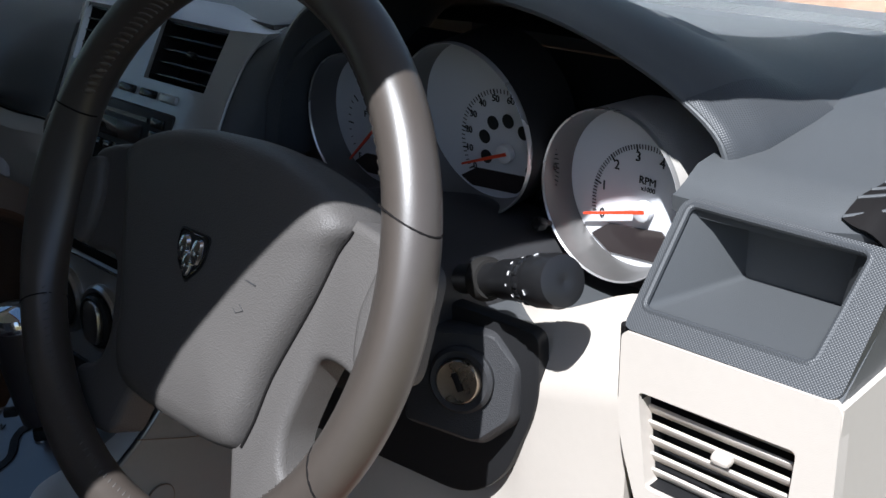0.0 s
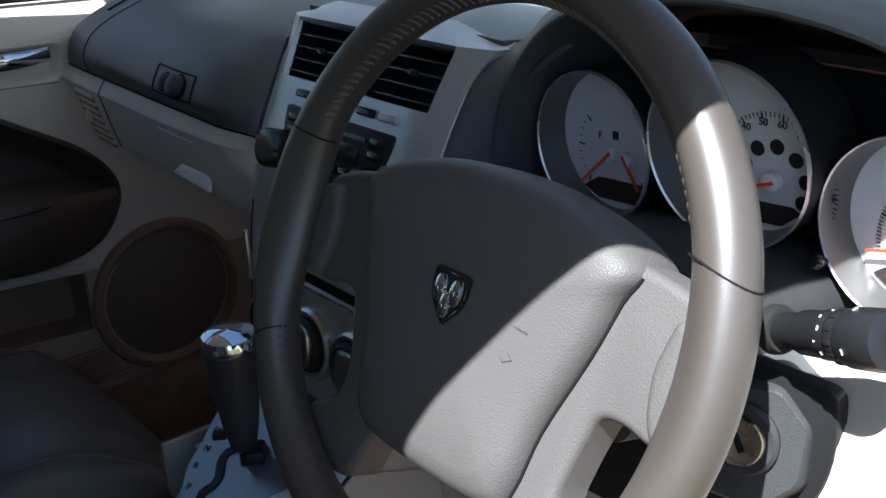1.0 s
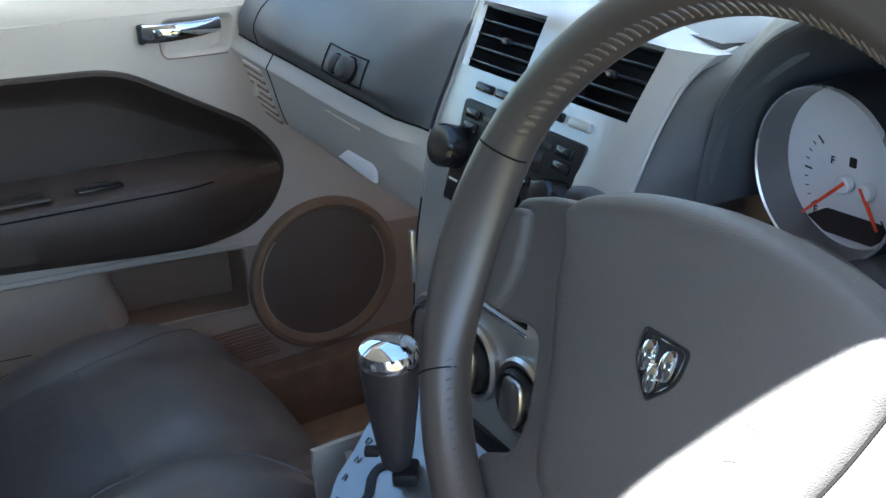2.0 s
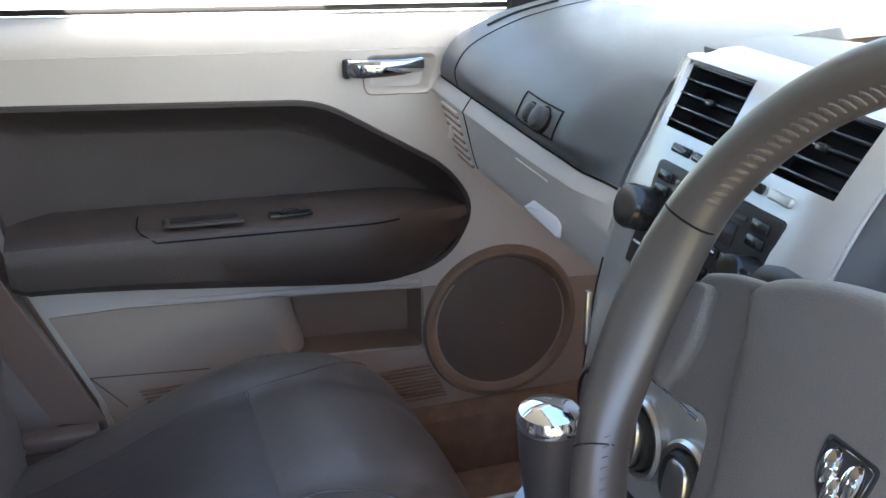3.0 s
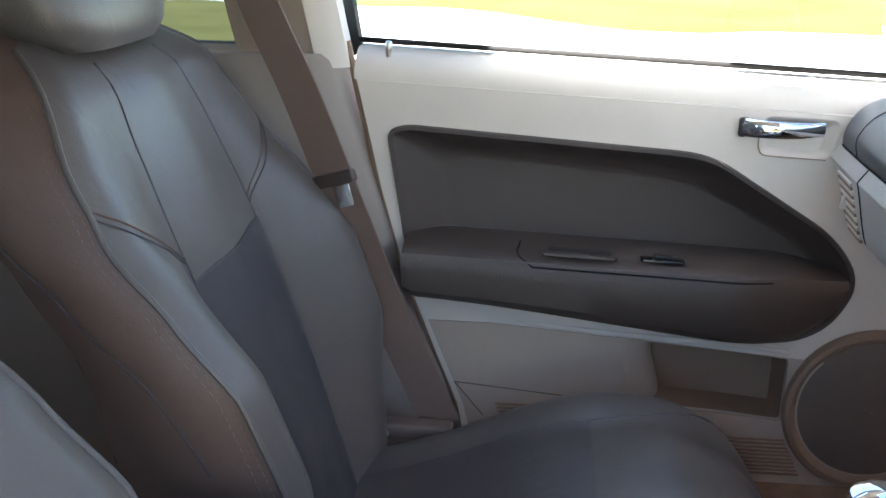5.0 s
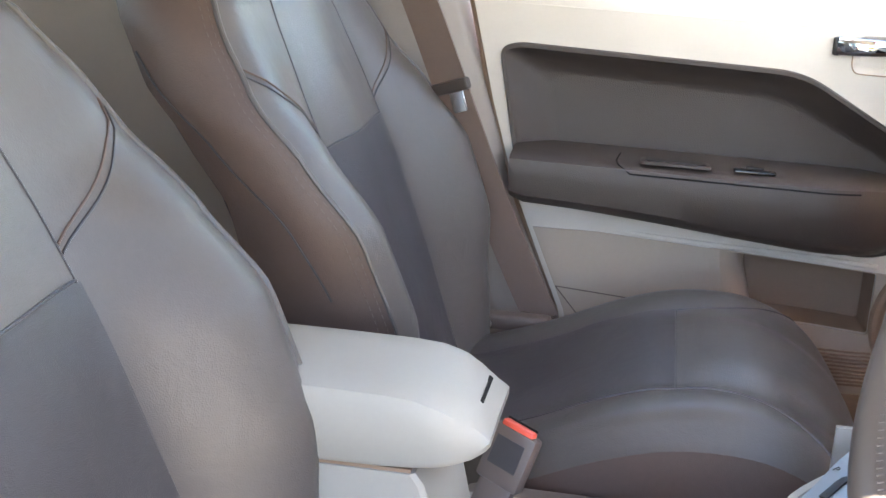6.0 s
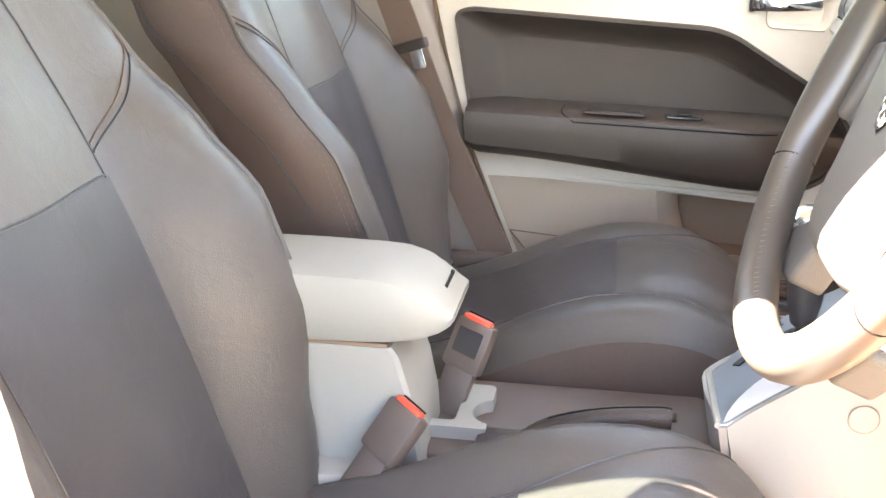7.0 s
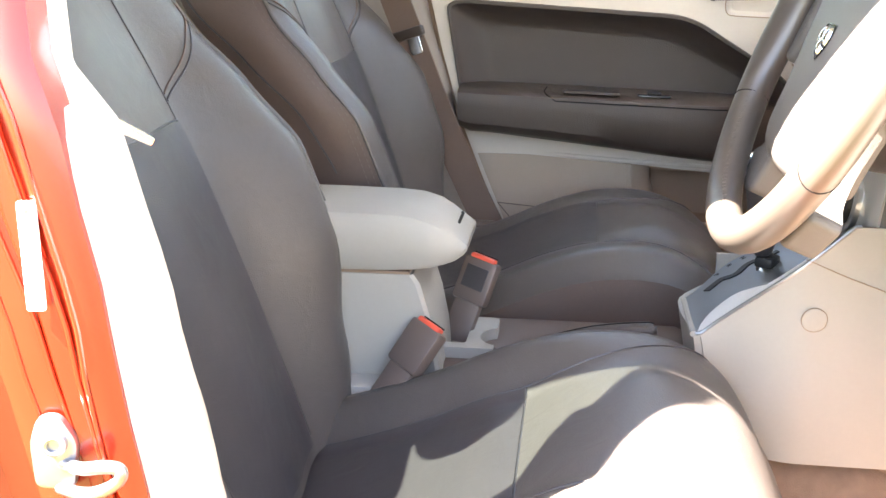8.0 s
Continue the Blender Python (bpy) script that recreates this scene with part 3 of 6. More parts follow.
def passenger_door():
    t = thing("car_door", (-0.70, 0.0, 0.36), "closed passenger door with stone trim and a dark vinyl insert", "car door")
    outer = [(-0.503, 0.985), (-0.468, 0.83), (-0.431, 0.698), (-0.385, 0.58), (-0.352, 0.50), (-0.32, 0.34), (0.60, 0.34), (0.60, 0.940), (0.163, 0.958), (0.027, 0.963), (-0.24, 0.974)]
    cup = rounded([(0.050, 0.955), (0.156, 0.952), (0.146, 0.897), (0.047, 0.901)], 0.016)
    pocket = rounded([(-0.108, 0.622), (0.126, 0.602), (0.126, 0.502), (0.036, 0.510), (-0.090, 0.516)], [0.012, 0.006, 0.006, 0.02, 0.05], 7)
    part("trim_panel", slab(outer, DOOR, 0.03, holes=(insert_outline(), cup, pocket)), BEIGE, t, "stone coloured moulded trim panel")
    # Same trim below the ridge, coloured for the dimmer, warmer light there.
    lower = [(-0.398, 0.634), (-0.298, 0.634), (0.13, 0.603), (0.58, 0.57), (0.58, 0.35), (-0.305, 0.35), (-0.343, 0.50), (-0.376, 0.58)]
    part("lower_panel", slab(lower, DOOR @ Matrix.Translation((0, 0, 0.0285)), 0.004, 0.001, holes=(pocket,)), DOOR_SHADED, t, "lower trim panel with warm shade in its colour")
    # weather strip in the gap behind the door
    gap = [DOOR @ Vector((y - 0.004, z, 0.018)) for y, z in [(-0.514, 1.035)] + outer[:6]]
    part("door_seal", tube(spline(gap, 4), 0.0055, 8), BROWN_SHADED, t, "brown rubber door seal")
    # sill top, sloping out to the glass
    def top(u, v):
        y = lerp(-0.507, 0.60, u)
        zl = 0.985 - 0.039 * (y + 0.507)
        zu = 1.027 - 0.038 * (y + 0.51)
        a = v * math.pi / 2
        return (DX + 0.03 - 0.068 * (1 - math.cos(a)) - 0.001, y, lerp(zl, zu, math.sin(a)))
    part("sill_top", sheet(top, 24, 8), BEIGE, t, "smooth stone coloured window sill")
    part("glass_seal", box((0, 0, 0), (0.012, 1.08, 0.008), 0.003, Matrix.Translation((DX - 0.025, 0.03, 1.0130)) @ Matrix.Rotation(-0.038, 4, "X")), RUBBER, t)
    # dark insert: a shallow dish
    o0 = insert_outline()
    rings = []
    inner = rounded([(-0.362, 0.700), (0.105, 0.650), (0.140, 0.672), (0.168, 0.722), (0.128, 0.764), (-0.036, 0.852), (-0.362, 0.876), (-0.386, 0.866)],
                    [0.030, 0.035, 0.035, 0.040, 0.045, 0.040, 0.025, 0.025], 6)
    for d, s in ((0.030, -0.003), (0.035, 0.001), (0.035, 0.004), (0.031, 0.007)):
        rings.append([DOOR @ Vector((*p, d)) for p in inset_outline(o0, s)])
    for f, d in ((0.04, 0.0285), (0.20, 0.020), (0.5, 0.006), (0.8, -0.005), (1.0, -0.009), (1.10, -0.0095)):
        rings.append([DOOR @ Vector((*a.lerp(b, f), d)) for a, b in zip(inset_outline(o0, 0.007), inner)])
    mid = Vector((-0.12, 0.775))
    rings.append([DOOR @ Vector((*(mid + (p - mid) * 0.4), -0.010)) for p in inner])
    part("insert", dish(rings), INSERT, t, "dark brown-grey soft vinyl insert")
    # piping round the insert
    part("piping", tube([DOOR @ Vector((*p, 0.033)) for p in o0], 0.0028, 6, closed=True), INSERT, t)
    # armrest
    rings = []
    for i in range(33):
        y = lerp(-0.430, 0.196, i / 32)
        taper = smooth(0.200, 0.02, y) ** 0.7
        xf = lerp(DX + 0.035, -0.622, taper)
        zt = 0.764 - 0.033 * (y + 0.417) - 0.015 * smooth(0.08, 0.196, y)
        zb = curve([(-0.430, 0.694), (-0.41, 0.685), (0.116, 0.634), (0.17, 0.654), (0.196, 0.69)], y)
        h = zt - zb
        rings.append([(x, y, z) for x, z in ((DX - 0.03, zt + 0.006), (lerp(DX - 0.02, xf, 0.6), zt + 0.004), (xf - 0.014, zt), (xf - 0.004, zt - 0.004), (xf, zt - 0.014), (xf + 0.001, zt - 0.35 * h), (xf - 0.003, zt - 0.75 * h), (xf - 0.02, zb + 0.006), (xf - 0.04, zb - 0.001), (DX, zb))])
    part("armrest", loft(rings), INSERT, t)
    # seam line of the armrest top and its pull cup and window switch
    zt = lambda y: 0.764 - 0.033 * (y + 0.417)
    line = [(-0.690, -0.268, zt(-0.268) + 0.006), (-0.650, -0.272, zt(-0.272) + 0.004), (-0.634, -0.268, zt(-0.268) + 0.001)] + [(lerp(DX + 0.035, -0.622, smooth(0.200, 0.02, y) ** 0.7) - 0.0008, y, zt(y) - 0.009 - 0.015 * smooth(0.08, 0.196, y)) for y in [lerp(-0.25, 0.075, i / 20) for i in range(21)]]
    part("seam", tube(line, 0.0012, 6), SEAM, t)
    m = basis((-0.655, -0.186, zt(-0.186) + 0.004), (0, -1, 0.033), (1, 0, 0.06))
    cup_part = part("pull_cup", slab(rect(0.104, 0.040, 0.008), m, 0.004, 0.002, holes=()), INSERT, t)
    part("cup_well", slab(rect(0.088, 0.024, 0.006), m @ Matrix.Translation((0, 0, 0.0042)), 0.0012), DARK, cup_part)
    m = basis((-0.655, -0.072, zt(-0.072) + 0.004), (0, -1, 0.033), (1, 0, 0.06))
    sw = part("switch_plate", slab(rect(0.060, 0.022, 0.004), m, 0.003, 0.001), BLACK_GLOSS, t)
    part("rocker", box((0, 0, 0.006), (0.026, 0.012, 0.006), 0.002, m), DARK, sw)
    # inside handle in its cup
    rings = []
    for d, s in ((0.0296, -0.001), (0.0302, 0.0), (0.0290, 0.002), (0.020, 0.008), (0.013, 0.018), (0.011, 0.03)):
        rings.append([DOOR @ Vector((*p, d)) for p in (inset_outline(cup, s) if s < 0.015 else [Vector((0.100, 0.926)) + (p - Vector((0.100, 0.926))) * (1 - s * 14) for p in cup])])
    part("handle_cup", dish(rings), BEIGE, t)
    lip = [DOOR @ Vector((*p, 0.0302)) for p in ((0.048, 0.930), (0.0485, 0.912), (0.054, 0.902), (0.066, 0.8995), (0.10, 0.898), (0.14, 0.8965))]
    part("cup_edge", tube(spline(lip, 5), 0.0009, 6), BROWN_SHADED, t)
    hb = [(0.022, 0.939, 0.036), (0.042, 0.940, 0.052), (0.076, 0.940, 0.058), (0.108, 0.940, 0.054), (0.130, 0.940, 0.042)]
    rings = []
    for i, p in enumerate(spline(hb, 5)):
        w = lerp(0.013, 0.0095, i / 20)
        rings.append([DOOR @ Vector((p.x, p.y + w * math.sin(a), p.z + 0.005 * math.cos(a))) for a in [2 * math.pi * j / 12 for j in range(12)]])
    part("door_handle", loft(rings), CHROME, t, "chromed inside door handle")
    part("handle_pivot", box((DX + 0.036, 0.026, 0.939), (0.012, 0.014, 0.026), 0.003), DARK, t)
    # lock pin
    part("lock_pin", lathe([(0.0035, -0.004), (0.0035, 0.016), (0.0050, 0.020), (0.0052, 0.030), (0.004, 0.033), (0.0, 0.034)], Matrix.Translation((-0.724, -0.462, 1.002)), 14), SATIN, t)
    # map pocket, the hollow's shade painted brown
    c = Vector((0.03, 0.555))
    rings = [[DOOR @ Vector((*(c + (p - c) * f), d)) for p in pocket] for f, d in ((1.03, 0.030), (1.0, 0.022), (0.97, 0.0), (0.955, -0.026), (0.94, -0.036), (0.5, -0.038))]
    part("map_pocket", dish(rings), BROWN_SHADED, t, "map pocket with its shade in the brown colour")
    # the trim rolls softly into the pocket
    def roll(u, v):
        a = v * 1.5
        z = lerp(0.514, 0.6225, u)
        return DOOR @ Vector((lerp(-0.104, -0.121, smooth(0.514, 0.60, z)) + 0.056 * math.sin(a), z, 0.0332 - 0.056 * (1 - math.cos(a)) - 0.004 * (1 - smooth(0.514, 0.53, z))))
    part("pocket_roll", sheet(roll, 14, 14, -0.003), DOOR_SHADED, t)
    rim = [DOOR @ Vector((*p, 0.030 - 0.0045 * (p[0] < -0.25))) for p in ((-0.270, 0.638), (-0.2, 0.632), (-0.08, 0.625), (0.03, 0.620), (0.125, 0.612))]
    part("trim_ridge", tube(spline(rim, 5), 0.0048, 8), BEIGE, t)
    # loudspeaker, footwell shade painted into its ring
    m = DOOR @ Matrix.Translation((0.252, 0.527, 0.03))
    sp = part("speaker_ring", lathe([(0.127, 0.0), (0.127, 0.004), (0.123, 0.010), (0.116, 0.011), (0.111, 0.008), (0.108, 0.003), (0.105, 0.001)], m, 64), BROWN_SHADED, t, "raised round loudspeaker surround")
    part("speaker_grille", lathe([(0.108, 0.002), (0.085, 0.005), (0.05, 0.007), (0.001, 0.008)], m, 64), GRILLE, sp, "dark fine mesh loudspeaker grille")
    # lower vents: slats in front of and behind the pocket
    for y0, z0, w, n in ((-0.235, 0.505, 0.12, 8), (0.085, 0.472, 0.10, 10)):
        for k in range(n):
            z = z0 - k * 0.0062
            part("slat", box((DX + 0.0335, y0 + 0.003 * k, z), (0.004, w, 0.0026), 0.0008), BROWN_SHADED, t)
    low = [DOOR @ Vector((*p, 0.0325)) for p in ((-0.357, 0.537), (-0.196, 0.524))]
    part("panel_gap", tube(low, 0.0010, 6), LEATHER_SIDE, t)
    part("panel_gap", tube([DOOR @ Vector((*p, 0.0325)) for p in ((-0.357, 0.537), (-0.313, 0.484))], 0.0010, 6), LEATHER_SIDE, t)
    # window frame, glass and outer skin
    frame_rear = [(DX - 0.03, -0.522, 1.01), (DX - 0.02, -0.540, 1.12), (-0.68, -0.565, 1.26), (-0.61, -0.585, 1.40)]
    part("window_frame", ribbon(frame_rear, [(0.15, 1, 0)] * 4, 0.040, 0.008), RUBBER, t, "dark window frame")
    lean = basis((DX - 0.028, 0, 0.96), (0, 1, 0), (0.28, 0, 1))
    front = [(0.278, -0.01), (0.338, -0.02), (0.330, 0.20), (0.10, 0.345), (-0.21, 0.445), (-0.21, 0.405), (0.075, 0.300), (0.268, 0.175)]
    part("window_frame", slab(rounded(front, 0.01), lean, 0.018, 0.004), DARK, t)
    ob = part("pane", sheet(lambda u, v: (lerp(DX - 0.034, -0.62, v), lerp(-0.53, lerp(0.40, -0.20, v), u), lerp(0.99, 1.39, v)), 6, 4, 0.004), PANE, t, "clear door window glass")
    ob.visible_shadow = False
    part("outer_skin", slab([(-0.47, 0.98), (-0.32, 0.33), (0.70, 0.33), (0.70, 0.95)], basis((-0.84, 0, 0), (0, 1, 0), (0, 0, 1)), 0.03), PAINT, t, "orange painted outer skin")


def door_mirror():
    t = thing("door_mirror", (-0.86, 0.31, 1.04), "dark door mirror outside the passenger window", "door mirror")
    c = Vector((-0.90, 0.31, 1.105))
    m = basis(c, (0.97, 0.24, 0), (0, 0.03, 1))
    shape = rounded([(-0.10, -0.078), (0.09, -0.068), (0.095, 0.06), (-0.06, 0.078), (-0.105, 0.05)], 0.04)
    rings = [[m @ Vector((*(p * f), d)) for p in shape] for f, d in ((0.95, 0.010), (1.0, 0.004), (1.0, -0.02), (0.92, -0.05), (0.7, -0.075), (0.3, -0.085))]
    part("housing", loft(rings), DARK, t)
    part("mirror_glass", slab([p * 0.92 for p in shape], m @ Matrix.Translation((0, 0, 0.009)), 0.002), mat("mirror", (0.9, 0.9, 0.9), 0.01, metal=1.0, rough_var=0.0, var=0.0), t, "silvered mirror glass")
    part("stalk", tube([(-0.75, 0.38, 1.00), (-0.81, 0.35, 1.03), (-0.87, 0.33, 1.06)], 0.02, 10), DARK, t)


def passenger_pillar():
    t = thing("door_pillar", (-0.66, -0.56, 0.36), "stone coloured centre pillar trim beside the passenger seat", "door pillar", kind="structure")
    rings = []
    for i in range(19):
        z = lerp(0.32, 1.02, i / 18)
        c = curve([(0.32, -0.322), (0.508, -0.366), (0.698, -0.441), (1.025, -0.530)], z)
        rings.append([(x, c + dy, z) for x, dy in ((-0.76, 0.004), (-0.705, 0.0), (-0.690, -0.012), (-0.672, -0.06), (-0.66, -0.16), (-0.68, -0.20), (-0.76, -0.20))])
    part("lower_trim", loft(rings), TAUPE, t)
    # Shaded part of the stone trim, its shade given as a tan colour.
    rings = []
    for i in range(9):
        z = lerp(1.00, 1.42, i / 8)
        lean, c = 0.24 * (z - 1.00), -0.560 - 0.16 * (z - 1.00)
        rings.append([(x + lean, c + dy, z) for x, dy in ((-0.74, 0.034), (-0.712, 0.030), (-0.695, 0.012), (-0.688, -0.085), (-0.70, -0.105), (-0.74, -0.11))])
    part("upper_trim", loft(rings), BEIGE_SHADED, t, "upper pillar trim with its shade painted tan")
    # Lit front strip of the same trim, set off in the paler colour.
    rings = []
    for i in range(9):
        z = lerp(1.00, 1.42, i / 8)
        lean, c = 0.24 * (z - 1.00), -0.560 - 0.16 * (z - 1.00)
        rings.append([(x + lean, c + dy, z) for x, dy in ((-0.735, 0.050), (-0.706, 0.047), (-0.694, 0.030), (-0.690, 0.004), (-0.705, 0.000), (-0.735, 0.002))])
    part("pillar_edge", loft(rings), BEIGE, t, "front edge of the pillar trim, pale for the light on it")


def passenger_belt():
    t = thing("seat_belt", (-0.60, -0.56, 0.60), "grey-brown seat belt with a steel tongue on the passenger pillar", "seat belt")
    path = [(-0.605, -0.690, 1.33), (-0.605, -0.625, 1.125), (-0.603, -0.565, 0.99), (-0.600, -0.517, 0.87), (-0.600, -0.455, 0.71), (-0.595, -0.395, 0.58), (-0.592, -0.365, 0.52)]
    part("webbing", ribbon(path, [(0.3, 1, -0.1), (0.3, 1, 0), (0.3, 1, 0.1), (0.3, 1, 0.3), (0.25, 1, 0.3), (0.2, 1, 0.4), (0.2, 1, 0.4)], 0.057), WEBBING, t)
    m = basis((-0.597, -0.516, 0.868), (0.25, 0.92, 0.30), (-0.1, -0.4, 0.9))
    part("latch_grip", slab(rect(0.062, 0.018, 0.005), m @ Matrix.Translation((0, 0, -0.005)), 0.012, 0.003), INSERT, t)
    part("tongue", slab(rect(0.024, 0.034, 0.004, c=(0.008, -0.022)), m, 0.003, 0.001), CHROME, t, "bright steel belt tongue")
    part("anchor_cover", box((-0.600, -0.372, 0.505), (0.03, 0.065, 0.05), 0.012), INSERT, t)
    ma = basis((-0.573, -0.402, 0.520), (0.10, 1, 0.03), (0, -0.03, 1))
    part("anchor_bracket", box((0, 0, 0), (0.106, 0.024, 0.030), 0.006, ma, seg=3), BUCKLE, t, "grey plastic belt anchor bracket")
    part("anchor_bolt", lathe([(0.006, 0.0), (0.006, 0.004), (0.004, 0.006), (0.0, 0.006)], ma @ Matrix.Translation((-0.040, -0.002, 0.0145)), 14), SATIN, t)


passenger_door()
door_mirror()
passenger_pillar()
passenger_belt()


# ---- front seats ----
BACK_W = [(0.475, 0.225), (0.57, 0.245), (0.68, 0.262), (0.81, 0.272), (0.90, 0.268), (0.98, 0.249), (1.04, 0.216), (1.075, 0.165), (1.095, 0.10)]
BACK_BOL = [(0.475, 0.024), (0.58, 0.046), (0.70, 0.080), (0.80, 0.080), (0.87, 0.050), (0.935, 0.018), (1.02, 0.004)]
CUSHION = [(-0.50, 0.495), (-0.41, 0.522), (-0.33, 0.552), (-0.25, 0.588), (-0.17, 0.611), (-0.09, 0.612), (-0.03, 0.592), (0.02, 0.555), (0.06, 0.498), (0.083, 0.42), (0.092, 0.33)]
KNEE = spline([Vector((*q, 0)) for q in CUSHION], 8)


def recline(x0):
    """How far the backrest leans back for each metre of height."""
    return 0.41 if x0 > 0 else 0.37


def back_front(x0, dy, a, z, out=0.0):
    """A point on the front of the backrest: a from -1 to 1 across it."""
    w = curve(BACK_W, z)
    s = abs(a)
    b = curve(BACK_BOL, z)
    y = -0.481 - recline(x0) * (z - 0.543) + dy + 0.010 * math.sin((z - 0.49) * 5.5)
    y += b * smooth(0.42, 0.86, s) + 0.008 * smooth(0.40, 0.0, s) - 0.012 * smooth(0.86, 1.0, s) ** 1.6
    top = smooth(1.02, 1.095, z)
    y -= 0.05 * top * top
    return Vector((x0 + a * w, y + out, z + out * 0.33))


def cross(x0):
    """Where the cross seam of the cushion lies, from 0 at its back to 1 at its front."""
    return 0.335 if x0 > 0 else 0.40


def cushion_top(x0, dy, a, s, out=0.0):
    """A point on the cushion: s from 0 at the back to 1 at the front edge below the knees."""
    k = s * (len(KNEE) - 1)
    i = min(int(k), len(KNEE) - 2)
    q = KNEE[i].lerp(KNEE[i + 1], k - i)
    w = 0.222 - 0.012 * smooth(0.75, 1.0, s)
    e = abs(a)
    drop = 0.008 * smooth(0.74, 0.46, e) * smooth(0.95, 0.6, s) + 0.034 * smooth(0.80, 1.0, e) ** 1.7
    drop -= 0.012 * smooth(0.58, 0.25, e) * smooth(0.40, 0.52, s) * smooth(0.95, 0.7, s)
    drop += 0.005 * max(0.0, 1 - abs(s - cross(x0)) / 0.035) * smooth(0.62, 0.5, e)
    if x0 > 0:
        drop += 0.030 * smooth(0.84, 0.48, e) * smooth(0.50, 0.30, s)
    short = 0.030 * smooth(0.45, 1.0, s) if x0 > 0 else 0.0
    return Vector((x0 + a * w, q.x + dy - short - 0.02 * smooth(0.5, 1.0, e) * smooth(0.6, 1.0, s) + out * 0.3 * smooth(0.5, 1, s), q.y - drop + out))


def front_seat(x0, dy, who):
    t = thing("front_seat", (x0, -0.30 + dy, 0.32), f"charcoal leather {who} seat with stitched seams", "car seat", "front seats")
    # cushion: top skin, sides and base
    part("cushion", sheet(lambda u, v: cushion_top(x0, dy, 2 * u - 1, v), 40, 54), LEATHER, t)
    for side in (-1, 1):
        def flank(u, v):
            p = cushion_top(x0, dy, side, u)
            low = 0.36 + 0.02 * smooth(0.8, 0.3, u)
            return (p.x + side * 0.006 * math.sin(math.pi * v), p.y, lerp(p.z, min(low, p.z), v))
        part("cushion_side", sheet(flank, 40, 6, 0.004), LEATHER_SIDE, t)
        part("side_valance", box((x0 + side * 0.225, -0.20 + dy, 0.355), (0.03, 0.50, 0.07), 0.012), INSERT, t, "dark plastic seat valance")
    part("cushion_base", box((x0, -0.24 + dy, 0.41), (0.40, 0.48, 0.12), 0.02), DARK, t)
    part("cushion_insert", sheet(lambda u, v: cushion_top(x0, dy, lerp(-0.555, 0.555, u), lerp(0.03, cross(x0) - 0.002, v), 0.0012), 24, 24), LEATHER_MID, t, "darker leather middle panel of the cushion")
    # cushion seams
    for side in (-1, 1):
        line = [cushion_top(x0, dy, side * (0.56 + 0.41 * smooth(cross(x0) + 0.02, 0.76, q)), q, 0.0004) for q in [lerp(0.05, 0.75, i / 40) for i in range(41)]]
        part("seam", tube(line, 0.0012, 6), LEATHER_DARK, t)
    part("seam", tube([cushion_top(x0, dy, lerp(-0.56, 0.56, i / 16), cross(x0), 0.0004) for i in range(17)], 0.0011, 6), LEATHER_DARK, t)
    # backrest
    part("backrest", sheet(lambda u, v: back_front(x0, dy, 2 * u - 1, lerp(0.478, 1.095, v)), 44, 48), LEATHER, t)
    for side in (-1, 1):
        def flank(u, v):
            z = lerp(0.478, 1.095, u)
            p = back_front(x0, dy, side, z)
            deep = lerp(0.15, 0.095, smooth(0.55, 1.06, z)) * smooth(1.12, 1.04, z) + 0.03
            return (p.x + side * 0.012 * math.sin(math.pi * v) - side * 0.03 * v * v, p.y - deep * v, p.z + 0.30 * deep * v * 0.3)
        part("back_side", sheet(flank, 36, 8), LEATHER_SIDE, t)
        part("piping", tube([back_front(x0, dy, side, lerp(0.50, 1.08, i / 40), 0.001) for i in range(41)], 0.0030, 8), LEATHER, t)
        bm = bmesh.new()
        for row in (0.05, 0.11):
            for i in range(64):
                p, q = (Vector(flank(lerp(0.10, 0.92, (i + k) / 64), row)) for k in (0.0, 0.55))
                tube([p + Vector((side * 0.0006, 0, 0)), q + Vector((side * 0.0006, 0, 0))], 0.0006, 4, bm=bm)
        tagged(part("topstitch", bm, STITCH, t), "fine tan topstitching", kind="stuff")
        # second seam on the flank
        fl = [flank(lerp(0.40, 0.78, i / 20), 0.35 + 0.6 * (i / 20) ** 1.3) for i in range(21)]
        part("seam", tube([Vector(p) + Vector((side * 0.001, 0, 0)) for p in fl], 0.0012, 6), LEATHER_DARK, t)
    def rear(u, v):
        z = lerp(0.478, 1.095, v)
        a = 2 * u - 1
        p = back_front(x0, dy, a, z)
        q = back_front(x0, dy, 1, z)
        deep = lerp(0.15, 0.095, smooth(0.55, 1.06, z)) * smooth(1.12, 1.04, z) + 0.03
        return (x0 + a * (curve(BACK_W, z) - 0.03), q.y - deep - 0.012 * (1 - a * a), p.z + 0.09 * deep)
    part("back_panel", sheet(rear, 16, 24), LEATHER_SIDE, t)
    part("back_insert", sheet(lambda u, v: back_front(x0, dy, lerp(-0.447, 0.447, u), lerp(0.49, 0.850, v), 0.0012), 24, 24), LEATHER_DARK, t, "darker leather middle panel of the backrest")
    # backrest seams: wing lines, the cross seam of the middle and the tucks of the wings
    for side in (-1, 1):
        part("seam", tube([back_front(x0, dy, side * lerp(0.46, 0.42, i / 30), lerp(0.50, 1.06, i / 30), 0.0004) for i in range(31)], 0.0011, 6), LEATHER_DARK, t)
        for k in (0, 1):
            tuck = [back_front(x0, dy, side * lerp(0.44, 0.99, i / 12), lerp(0.872, 0.955, i / 12) + 0.007 * k, 0.0006) for i in range(13)]
            part("seam", tube(tuck, 0.0013, 6), LEATHER_SIDE if k else LEATHER_DARK, t)
